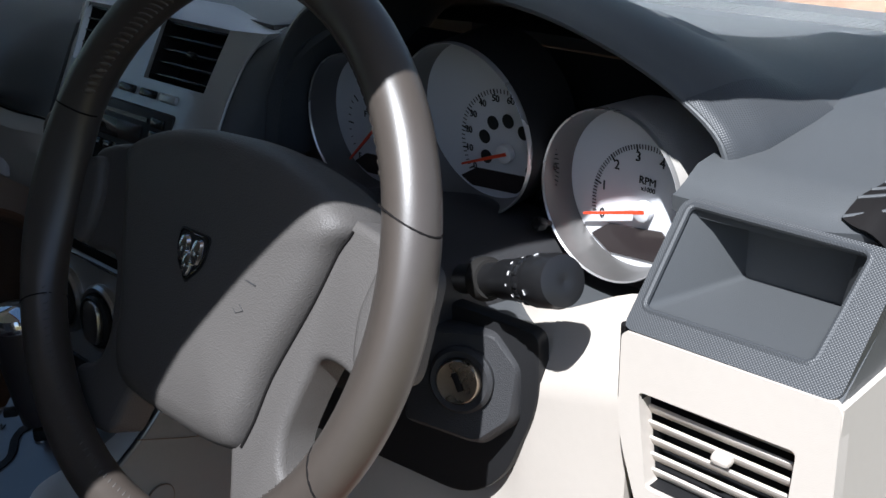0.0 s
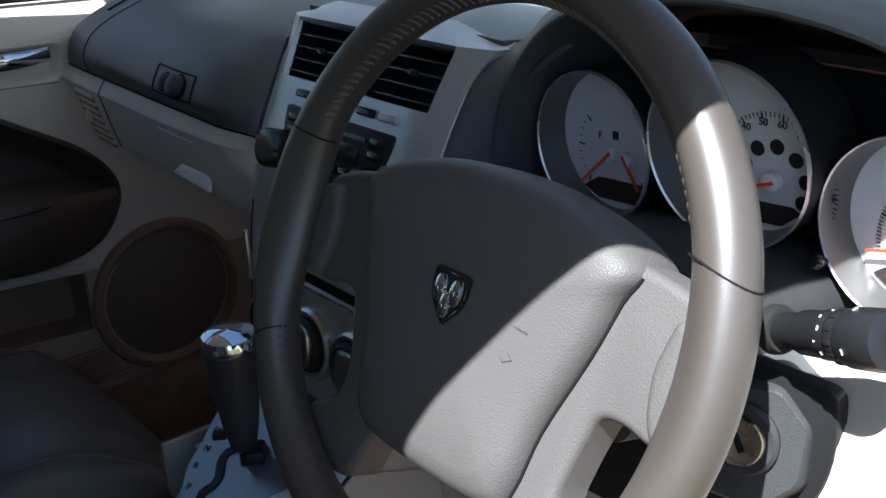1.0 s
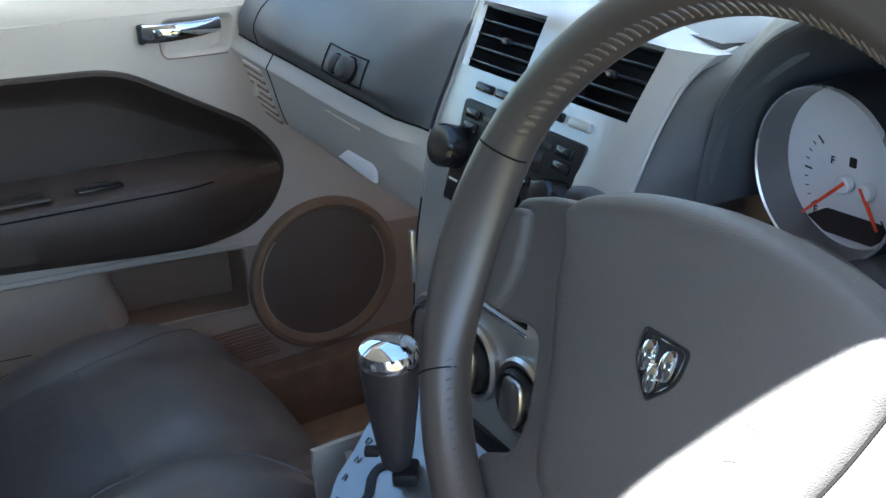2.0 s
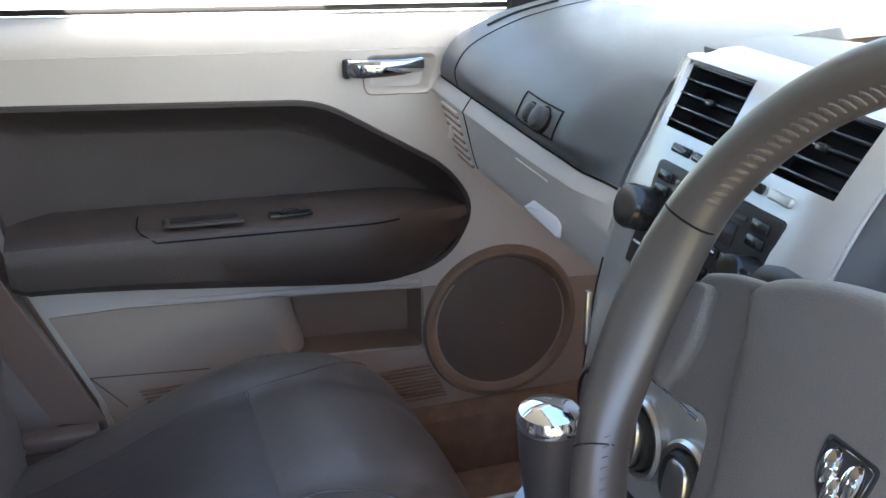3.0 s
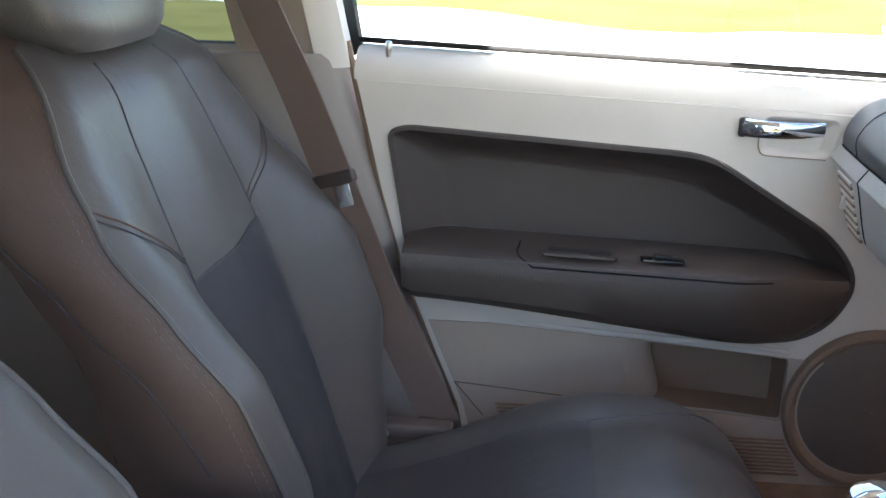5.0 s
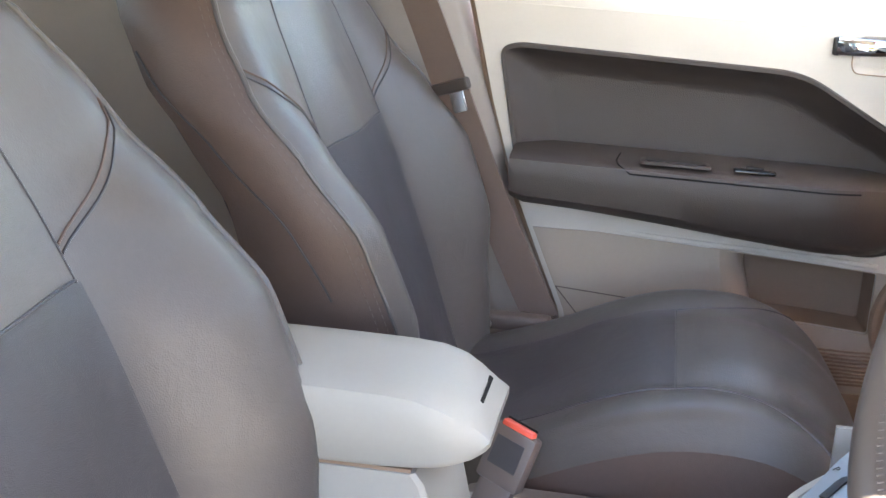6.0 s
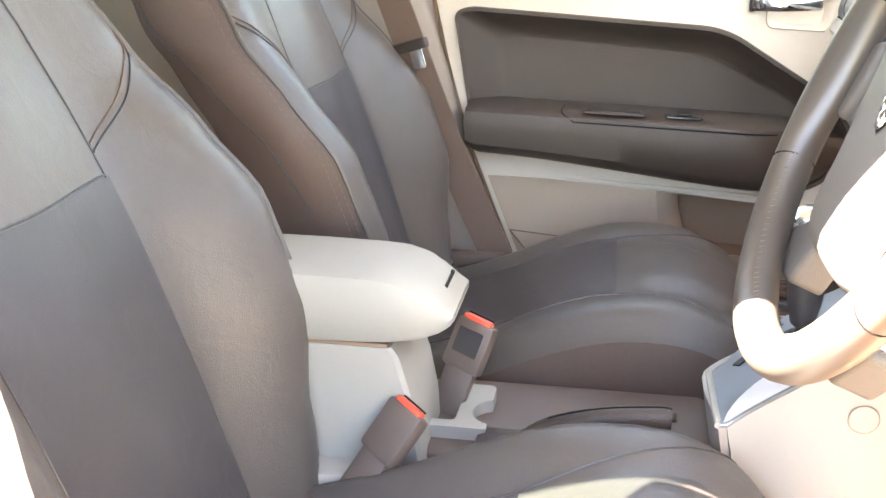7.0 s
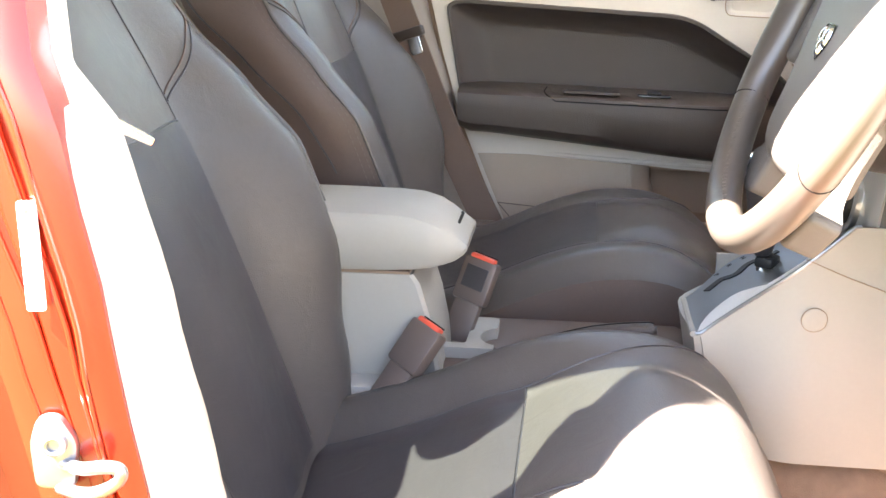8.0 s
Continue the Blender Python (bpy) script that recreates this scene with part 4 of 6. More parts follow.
    part("seam", tube([back_front(x0, dy, lerp(-0.44, 0.44, i / 16), 0.852, 0.0004) for i in range(17)], 0.0012, 6), LEATHER_DARK, t)
    # cover of the hinge beside the backrest
    if x0 < 0:
        part("hinge_cover", box((x0 + 0.228, -0.535 + dy, 0.625), (0.034, 0.130, 0.155), 0.016, seg=4), LEATHER_SIDE, t, "brown plastic hinge cover")
    # headrest on two posts
    # Driver's, unseen, is set forward and widened to cut the sun on its cushion.
    hy = (-0.425 if x0 > 0 else -0.505) - recline(x0) * (1.18 - 0.543) + dy
    rings = []
    for i in range(13):
        v = i / 12
        z = lerp(1.072, 1.268, v)
        r = 1 - abs(2 * v - 1) ** 6 * 0.28
        w, d = (0.172 if x0 > 0 else 0.145) * r, 0.058 * r
        cy = hy - 0.30 * (z - 1.18) - 0.01
        rings.append([(x0 + w * math.copysign(abs(math.cos(b)) ** 0.55, math.cos(b)), cy + d * math.copysign(abs(math.sin(b)) ** 0.7, math.sin(b)), z) for b in [2 * math.pi * j / 28 for j in range(28)]])
    head = part("headrest", loft(rings), LEATHER, t)
    for side in (-1, 1):
        part("post", tube([(x0 + side * 0.065, hy + 0.005, 1.06), (x0 + side * 0.065, hy - 0.012, 1.13)], 0.006, 10), SATIN, head)


def buckle(at, lean, turn, roll, who):
    """A belt buckle on its stiff stalk; lean and turn in degrees."""
    t = thing("belt_buckle", at, f"dark belt buckle with a red release button beside the {who} seat", "belt buckle", "belt buckles")
    m = Matrix.Translation(at) @ Matrix.Rotation(radians(turn), 4, "Z") @ Matrix.Rotation(radians(lean), 4, "X") @ Matrix.Rotation(radians(roll), 4, "Y")
    part("case", box((0, 0, -0.030), (0.050, 0.020, 0.060), 0.005, m), BUCKLE, t)
    part("stalk", box((0, 0, -0.090), (0.040, 0.014, 0.070), 0.005, m), BUCKLE, t)
    part("release_button", box((0, -0.002, 0.001), (0.037, 0.012, 0.008), 0.003, m), RED, t, "red release button")
    part("tongue_slot", box((0, 0.0020, 0.0056), (0.034, 0.0025, 0.002), 0, m), SEAM, t)
    if who == "passenger":
        part("label_patch", box((0, -0.0102, -0.026), (0.032, 0.001, 0.030), 0, m), LEATHER_DARK, t)


front_seat(-0.345, 0.0, "passenger")
front_seat(0.345, -0.030, "driver")
buckle((-0.037, -0.323, 0.628), -20, 70, 12, "passenger")
buckle((0.122, -0.372, 0.592), -35, 60, 16, "driver")


# ---- dashboard ----
def face_y(x):
    """How far back the joint under the passenger side pad reaches."""
    return curve([(-0.70, 0.153), (-0.523, 0.146), (-0.272, 0.138), (-0.13, 0.134)], x)


def belly(x):
    """How far the pad bulges over that joint."""
    return curve([(-0.70, 0.0), (-0.48, 0.013), (-0.28, 0.022), (-0.13, 0.014)], x)


PAD = [(0.000, 0.925), (0.000, 0.937), (0.007, 0.957), (0.023, 0.976), (0.058, 0.994), (0.110, 1.011), (0.20, 1.026), (0.34, 1.030), (0.68, 1.012)]
LOWER = [(0.004, 0.921), (-0.003, 0.911), (-0.008, 0.903), (-0.007, 0.900), (-0.002, 0.880), (0.003, 0.858), (0.009, 0.836), (0.014, 0.824), (0.024, 0.815), (0.040, 0.811), (0.07, 0.809), (0.11, 0.806)]


STACK = spline([Vector((z, y, 0)) for z, y in ((0.58, 0.101), (0.66, 0.101), (0.727, 0.103), (0.836, 0.115), (0.92, 0.136), (0.98, 0.164), (1.035, 0.194), (1.06, 0.208))], 8)


def stack_y(z):
    """The slope of the centre stack."""
    for a, b in zip(STACK, STACK[1:]):
        if z <= b.x:
            return lerp(a.y, b.y, max(0.0, (z - a.x) / (b.x - a.x)))
    return STACK[-1].y


def along(table, s, n=5):
    pts = spline([Vector((*p, 0)) for p in table], n)
    k = s * (len(pts) - 1)
    i = min(int(k), len(pts) - 2)
    return pts[i].lerp(pts[i + 1], k - i)


def on_sheet(f, x, z, x0, x1):
    """The point of a sheet at x and z."""
    u, lo, hi = (x - x0) / (x1 - x0), 0.0, 0.7
    rising = f(u, hi)[2] > f(u, lo)[2]
    for i in range(24):
        v = (lo + hi) / 2
        if (f(u, v)[2] < z) == rising:
            lo = v
        else:
            hi = v
    return Vector(f(u, lo))


def passenger_dash(t):
    def pad(u, v):
        x = lerp(-0.706, -0.140, u)
        p = along(PAD, v)
        lift = 0.026 * smooth(-0.50, -0.14, x) * smooth(0.94, 1.03, p.y)
        end = 0.010 * smooth(-0.665, -0.706, x) ** 2
        z = p.y + lift - end * 0.5
        y = face_y(x) + p.x + end - belly(x) * smooth(0.925, 0.950, p.y)
        return (x, lerp(y, max(y, stack_y(min(z, 1.06)) + 0.006), smooth(-0.215, -0.140, x)), z)
    part("pad", sheet(pad, 44, 56, -0.012), DASH, t, "blue-grey soft vinyl dashboard pad")
    # end cap joint of the pad
    part("joint", tube([Vector(pad(0.19, lerp(0, 0.8, i / 40))) + Vector((0, -0.0002, 0.0002)) for i in range(41)], 0.0009, 6), SEAM, t)
    duct = [Vector(pad(0.12, lerp(0.50, 0.70, i / 10))) + Vector((0, 0, 0.0005)) for i in range(11)]
    part("defroster_slot", tube(duct, 0.0024, 6), SEAM, t)
    def low(u, v):
        x = lerp(-0.702, -0.136, u)
        p = along(LOWER, v)
        left = smooth(-0.64, -0.702, x)
        y = face_y(x) + p.x + 0.035 * left ** 2 * smooth(0.91, 0.82, p.y)
        return (x + 0.085 * left * smooth(0.905, 0.80, p.y), lerp(y, max(y, stack_y(p.y) + 0.008), smooth(-0.215, -0.140, x)), p.y + 0.004 * smooth(-0.4, -0.14, x))
    part("glove_box", sheet(low, 44, 60, -0.008), GREY_TRIM, t, "warm grey moulded glove box lid")
    part("joint", tube([Vector(pad(i / 30, 0)) + Vector((0, -0.0003, -0.0016)) for i in range(31)], 0.0013, 6), SEAM, t)
    part("joint", tube([Vector(low(0.27, lerp(0.0, 0.62, i / 30))) + Vector((0, -0.0003, 0)) for i in range(31)], 0.0010, 6), SEAM, t)
    lid = lambda x, z: on_sheet(low, x, z, -0.702, -0.136)
    # latch groove and scoop of the lid, the scoop white for the light on it
    part("lid_groove", tube([lid(lerp(-0.362, -0.272, i / 8), 0.893) + Vector((0, -0.0004, 0)) for i in range(9)], 0.0013, 6), BEIGE, t)
    m = basis(lid(-0.300, 0.848) + Vector((0, -0.0005, 0)), (1, -0.03, 0.0), (0, 0.25, 1))
    shape = rounded([(-0.054, -0.010), (0.046, -0.013), (0.040, 0.003), (0.030, 0.010), (0.010, 0.015), (-0.030, 0.006)], 0.004)
    part("lid_scoop", slab(shape, m @ Matrix.Translation((0, 0, -0.002)), 0.0045, 0.0015), DIAL, t, "scooped latch handle with its lit lip painted white")
    # twin-barrel key switch in its framed panel
    top = lambda x, z: on_sheet(pad, x, z, -0.706, -0.140)
    corners = [(-0.334, 0.947), (-0.236, 0.947), (-0.236, 0.974), (-0.334, 0.974)]
    edge = [top(lerp(a[0], b[0], i / 8), lerp(a[1], b[1], i / 8)) + Vector((0, -0.0003, 0.0003)) for a, b in zip(corners, corners[1:] + corners[:1]) for i in range(8)]
    sw = part("switch_frame", tube(edge, 0.0011, 6, closed=True), SEAM, t, "thin dark frame round two key barrels")
    for x, rad, out in ((-0.302, 0.0095, 0.001), (-0.268, 0.0125, 0.006)):
        m = basis(top(x, 0.960), (1, 0.05, 0), (0, 0.62, 1))
        part("barrel_well", slab([Vector((p[0] * 1.15, p[1])) for p in circle(rad + 0.002, 28)], m @ Matrix.Translation((0, 0, -0.003)), 0.0040), SEAM, sw)
        part("barrel", lathe([(rad, -0.002), (rad, 0.002 + out), (rad * 0.9, 0.0045 + out), (rad * 0.6, 0.006 + out), (0.0, 0.0065 + out)], m @ Matrix.Diagonal((0.9, 1, 1, 1)), 28), COLUMN, sw, "dark grey domed key barrel")
    # side vent at the door end: slats one above the other
    for k in range(7):
        z = 0.892 - 0.0108 * k
        x0, x1 = -0.655 + 0.0035 * k, -0.583 + 0.002 * k
        row = [lid(lerp(x0, x1, i / 6), z) for i in range(7)]
        part("slat", tube([p + Vector((0, -0.0005, 0)) for p in row], 0.0026, 8), BEIGE, t)
        part("slot", tube([p + Vector((0, 0.0006, -0.0050)) for p in row], 0.0024, 8), BROWN_SHADED, t)
    m = basis(lid(-0.624, 0.860), (1, -0.03, 0), (0, 0.2, 1))
    part("vane", box((0, 0, 0.003), (0.007, 0.022, 0.008), 0.002, m), BEIGE, t)


def vent(t, m, w, h, n, body, slat_mat, tilt):
    """A square air vent in the local xy plane of m: a well, slats and a thumb tab."""
    well = bmesh.new()
    loft([[m @ Vector((*p, d)) for p in rect(w, h, 0.004)] for d in (0.0, -0.03)], cap=False, bm=well)
    loft([[m @ Vector((*(p * f), -0.03)) for p in rect(w, h, 0.004)] for f in (1, 0.02)], cap=True, bm=well)
    v = part("air_vent", well, body, t)
    depth = 0.85 if slat_mat is not BEIGE else 0.74
    for k in range(n):
        y = -h / 2 + (k + 0.5) * h / n
        part("slat", box((0, 0, 0), (w - 0.002, h / n * depth, 0.0022), 0.0009, m @ Matrix.Translation((0, y, -0.008)) @ Matrix.Rotation(radians(tilt), 4, "X")), slat_mat, v)
    part("tab", box((0, 0, 0), (0.012, 0.007, 0.010), 0.003, m @ Matrix.Translation((0.004, -h / 2 + (n // 2 + 0.5) * h / n, -0.004))), slat_mat, v)
    return v


def flare(z):
    """How the driver side of the stack spreads towards its top."""
    return 0.020 * smooth(1.005, 1.056, z) ** 1.5


def centre_stack(t):
    xs = [-0.136, -0.130, -0.115, -0.085, -0.050, -0.022, 0.018, 0.050, 0.085, 0.115, 0.130, 0.138]
    zs = [0.58, 0.63, 0.68, 0.735, 0.79, 0.835, 0.878, 0.905, 0.920, 0.935, 0.950, 0.965, 0.977, 0.989, 1.002, 1.015, 1.028, 1.042, 1.048, 1.052, 1.056]
    holes = [(-0.115, -0.022, 0.989, 1.042), (0.018, 0.115, 0.989, 1.042), (-0.085, 0.085, 0.878, 0.965)]
    bm = bmesh.new()
    vs = {}
    def at(x, z):
        if (x, z) not in vs:
            edge = 0.012 * smooth(0.120, 0.138, abs(x))
            topn = 0.020 * smooth(1.044, 1.056, z)
            wide = 1 + 0.07 * smooth(0.97, 1.056, z)
            corner = 0.013 * smooth(1.040, 1.056, z) * smooth(0.085, 0.138, abs(x))
            vs[(x, z)] = bm.verts.new((x * wide + flare(z) * smooth(0.112, 0.138, x), stack_y(z) + edge + topn, z - corner))
        return vs[(x, z)]
    for x0, x1 in zip(xs, xs[1:]):
        for z0, z1 in zip(zs, zs[1:]):
            if any(a <= x0 and x1 <= b and c <= z0 and z1 <= d for a, b, c, d in holes):
                continue
            bm.faces.new((at(x0, z0), at(x1, z0), at(x1, z1), at(x0, z1)))
    for s in (-1, 1):
        rim = [(s * 0.138 * (1 + 0.07 * smooth(0.97, 1.056, z)) + flare(z) * (s > 0), stack_y(z) + 0.0115, z) for z in [lerp(0.86, 1.038, i / 40) for i in range(41)]]
        part("stack_edge", tube(rim, 0.0017, 8), SILVER, t)
    thicken(bm, 0.006)
    part("stack_bezel", bm, SILVER, t, "silver painted centre stack bezel")
    for x in (-0.0705, 0.0695):
        m = basis((x * 1.03, stack_y(1.0155) + 0.002, 1.0155), (1, 0, 0), (0, 0.55, 1))
        vent(t, m, 0.098, 0.062, 5, DARK, BLACK_GLOSS, 80)
    # row of small switches
    for x, mm in ((-0.066, BLACK_GLOSS), (-0.034, BLACK_GLOSS), (0.0, BLACK_GLOSS), (0.036, BLACK_GLOSS), (0.070, SILVER)):
        part("switch", box((0, 0, 0.001), (0.026, 0.008, 0.006), 0.002, basis((x, stack_y(0.977), 0.977), (1, 0, 0), (0, 0.5, 1))), mm, t)
    # radio
    m = basis((0, stack_y(0.9215) + 0.004, 0.9215), (1, 0, 0), (0, 0.33, 1))
    r = part("radio", box((0, 0, -0.02), (0.176, 0.094, 0.045), 0.004, m), DARK, t, "black car radio with knobs and buttons")
    part("display", box((0.0, 0.020, 0.003), (0.086, 0.018, 0.002), 0.0006, m), LCD, r)
    part("disc_slot", box((0.0, 0.036, 0.003), (0.100, 0.004, 0.002), 0, m), BLACK_GLOSS, r)
    for k in range(6):
        part("radio_button", box((-0.045 + k * 0.018, 0.002, 0.004), (0.015, 0.008, 0.004), 0.0012, m), BLACK_GLOSS, r)
        part("legend", box((-0.045 + k * 0.018, 0.002, 0.0062), (0.008, 0.0015, 0.0004), 0, m), WHITE_INK, r)
    for k in range(5):
        part("radio_button", box((-0.04 + k * 0.02, -0.018, 0.004), (0.015, 0.010, 0.004), 0.0012, m), BLACK_GLOSS, r)
    for x in (-0.066, 0.068):
        for y in (0.036, 0.024):
            part("radio_button", box((x, y, 0.004), (0.020, 0.009, 0.004), 0.0015, m), BLACK_GLOSS, r)
    for x, y, rad in ((-0.080, 0.002, 0.0195), (0.074, 0.0, 0.015)):
        part("radio_knob", lathe([(rad, 0.0), (rad, 0.018), (rad * 0.9, 0.022), (rad * 0.6, 0.0225), (0.0, 0.022)], m @ Matrix.Translation((x, y, 0.002)), 32), BLACK_GLOSS, r)
    for x in (-0.072, 0.072):
        part("legend", box((x, -0.026, 0.0045), (0.014, 0.002, 0.0006), 0, m), WHITE_INK, r)
    # heater knobs
    for x in (-0.074, 0.0, 0.074):
        m = basis((x, stack_y(0.752), 0.752), (1, 0, 0), (0, 0.12, 1))
        ring = part("heater_ring", lathe([(0.036, 0.0), (0.036, 0.006), (0.033, 0.009), (0.029, 0.008), (0.029, 0.002)], m, 40), SATIN, t, "satin ring round a heater knob")
        part("heater_knob", lathe([(0.028, 0.0), (0.027, 0.012), (0.024, 0.015), (0.021, 0.012), (0.0, 0.012)], m, 36), DARK, ring)
        part("knob_grip", slab(rounded([(-0.014, -0.022), (0.012, -0.024), (0.016, 0.000), (0.012, 0.022), (-0.012, 0.022), (-0.016, 0.0)], 0.010), m @ Matrix.Translation((0, 0, 0.010)), 0.008, 0.004), SATIN, ring)
    # slot with a bright lip between radio and heater
    ml = basis((0, stack_y(0.812), 0.812), (1, 0, 0), (0, 0.12, 1))
    part("slot", box((0.0, 0.004, 0.000), (0.134, 0.010, 0.003), 0.001, ml), SEAM, t)
    part("slot_lip", box((0.0, -0.006, 0.0012), (0.140, 0.003, 0.004), 0.0012, ml), CHROME, t)
    part("pocket", box((0, stack_y(0.66) + 0.002, 0.665), (0.20, 0.012, 0.05), 0.005), DARK, t)
    part("edge_clip", box((-0.122, stack_y(0.81) - 0.002, 0.808), (0.007, 0.006, 0.055), 0.002), SATIN, t)
    # dark flanks of the stack
    for side in (-1, 1):
        part("stack_flank", sheet(lambda u, v: (side * 0.136, lerp(stack_y(lerp(0.56, 0.92, v)) + 0.012, 0.45, u), lerp(0.56, 0.92, v)), 6, 8, 0.006), DASH if side > 0 else DARK, t)


ARCH = [(0.165, 0.93), (0.178, 0.995), (0.212, 1.050), (0.252, 1.078), (0.300, 1.091), (0.380, 1.098), (0.458, 1.092), (0.511, 1.077), (0.558, 1.055), (0.594, 1.029), (0.600, 0.995), (0.600, 0.95)]


def cluster(t):
    arch = spline([Vector((x, 0, z)) for x, z in ARCH], 5)
    n = len(arch) - 1
    mid = Vector((0.38, 0, 0.95))
    def hood(u, v):
        p = arch[round(u * n)]
        out = (p - mid).normalized()
        steps = [(0.0, 0.350, -0.016), (0.25, 0.23, -0.003), (0.36, 0.201, 0.0), (0.42, 0.195, 0.004), (0.50, 0.201, 0.010), (0.62, 0.225, 0.018), (0.80, 0.32, 0.024), (1.0, 0.60, 0.01)]
        back = 0.010 * smooth(0.55, 0.75, u) * smooth(0.80, 0.62, v)
        for (v0, y0, o0), (v1, y1, o1) in zip(steps, steps[1:]):
            if v <= v1:
                f = (v - v0) / (v1 - v0)
                y, o = lerp(y0, y1, f), lerp(o0, o1, f)
                break
        z = p.z + out.z * o
        sink = smooth(0.62, 1.0, v)
        return (p.x + out.x * o * (1 + 1.2 * smooth(0.5, 0.7, v) * (out.x < 0)), y + back, lerp(z, min(z, 1.030), sink))
    part("cluster_hood", sheet(hood, n, 32), DASH, t, "dark grained hood over the instruments")
    part("hood_weave", sheet(lambda u, v: Vector(hood(round(lerp(0.74, 0.92, u) * n) / n, lerp(0.45, 0.80, v))) + Vector((0.0004, -0.0004, 0.0009)), round(0.18 * n), 14), DASH_WEAVE, t, "weave textured end of the hood")
    part("cluster_face", sheet(lambda u, v: (lerp(0.165, 0.585, u), lerp(0.262, 0.337, v), lerp(0.87, 1.038, v)), 4, 4, 0.01), DARK, t)
    hoodx = [(0.86, 0.160), (0.93, 0.165), (0.995, 0.180), (1.046, 0.212), (1.056, 0.218)]
    def side(u, v):
        z = lerp(0.87, 1.053, v)
        e = 0.138 * (1 + 0.07 * smooth(0.97, 1.056, z)) + flare(z)
        return (lerp(e, curve(hoodx, z), u), lerp(stack_y(z) + 0.014, 0.206, u ** 1.3) + 0.03 * smooth(0.86, 1.0, v) ** 2, z)
    part("cluster_cheek", sheet(side, 10, 14, -0.006), DASH, t)
    # shelf below the dials, running out to the column
    part("cluster_shelf", sheet(lambda u, v: (lerp(0.13, 0.59, u), lerp(0.150, 0.29, v), 0.898 - 0.012 * v), 8, 6, 0.012), DASH, t)


def dial(name, c, r, tip, yaw, outside, label):
    """A gauge in its ring: c the ring's middle, tip and yaw its lean forward and to the side."""
    side = Vector((math.cos(yaw), math.sin(yaw), 0))
    up = Vector((tip * math.sin(yaw), -tip * math.cos(yaw), 1))
    m = basis(c, side, up)
    t = thing(name, c, label, "gauge", "instrument dials")
    part("bezel", lathe([(r * 1.012, -0.003), (r * 1.016, 0.0), (r * 1.006, 0.0016), (r * 0.992, 0.0)], m, 64), RING, t, "bright metal bezel ring")
    part("bezel_tube", lathe([(r * 1.005, -0.055), (r * 1.008, -0.003)], m, 64), outside, t)
    part("bezel_cone", lathe([(r * 0.992, 0.0), (r * 0.985, -0.003), (r * 0.935, -0.0265)], m, 64), BEZEL, t)
    part("dial_face", lathe([(r * 0.94, -0.026), (r * 0.6, -0.026), (0.0, -0.026)], m, 64), DIAL, t, "white dial face")
    return t, m @ Matrix.Translation((0, 0, -0.0256))


def needle(t, m, x, y, ang, length, r=0.0075):
    q = m @ Matrix.Translation((x, y, 0.006)) @ Matrix.Rotation(radians(ang), 4, "Z")
    part("needle", slab([(-0.004, -0.0014), (length, -0.0008), (length, 0.0008), (-0.004, 0.0014)], q, 0.0015), NEEDLE, t, "red needle")
    part("needle_hub", lathe([(r, -0.005), (r, 0.0004), (r * 0.85, 0.0012), (0.0, 0.0012)], q, 24), DIAL, t)


def ticks(t, m, cx, cy, r, a0, a1, n, every, long, short):
    bm = bmesh.new()
    for k in range(n + 1):
        a = radians(lerp(a0, a1, k / n))
        ln = long if k % every == 0 else short
        q = m @ Matrix.Translation((cx, cy, 0)) @ Matrix.Rotation(a, 4, "Z")
        box((r - ln / 2, 0, 0.0002), (ln, 0.0012 if k % every == 0 else 0.0007, 0.0003), 0, q, bm=bm)
    tagged(part("tick_marks", bm, INK, t, smooth=False), kind="stuff")


def numbers(t, m, cx, cy, r, a0, a1, names, size, turn=True):
    for k, text in enumerate(names):
        a = radians(lerp(a0, a1, k / (len(names) - 1)))
        q = m @ Matrix.Translation((cx + r * math.cos(a), cy + r * math.sin(a), 0.0003))
        part("numeral", words(text, q, size), INK, t, smooth=False)


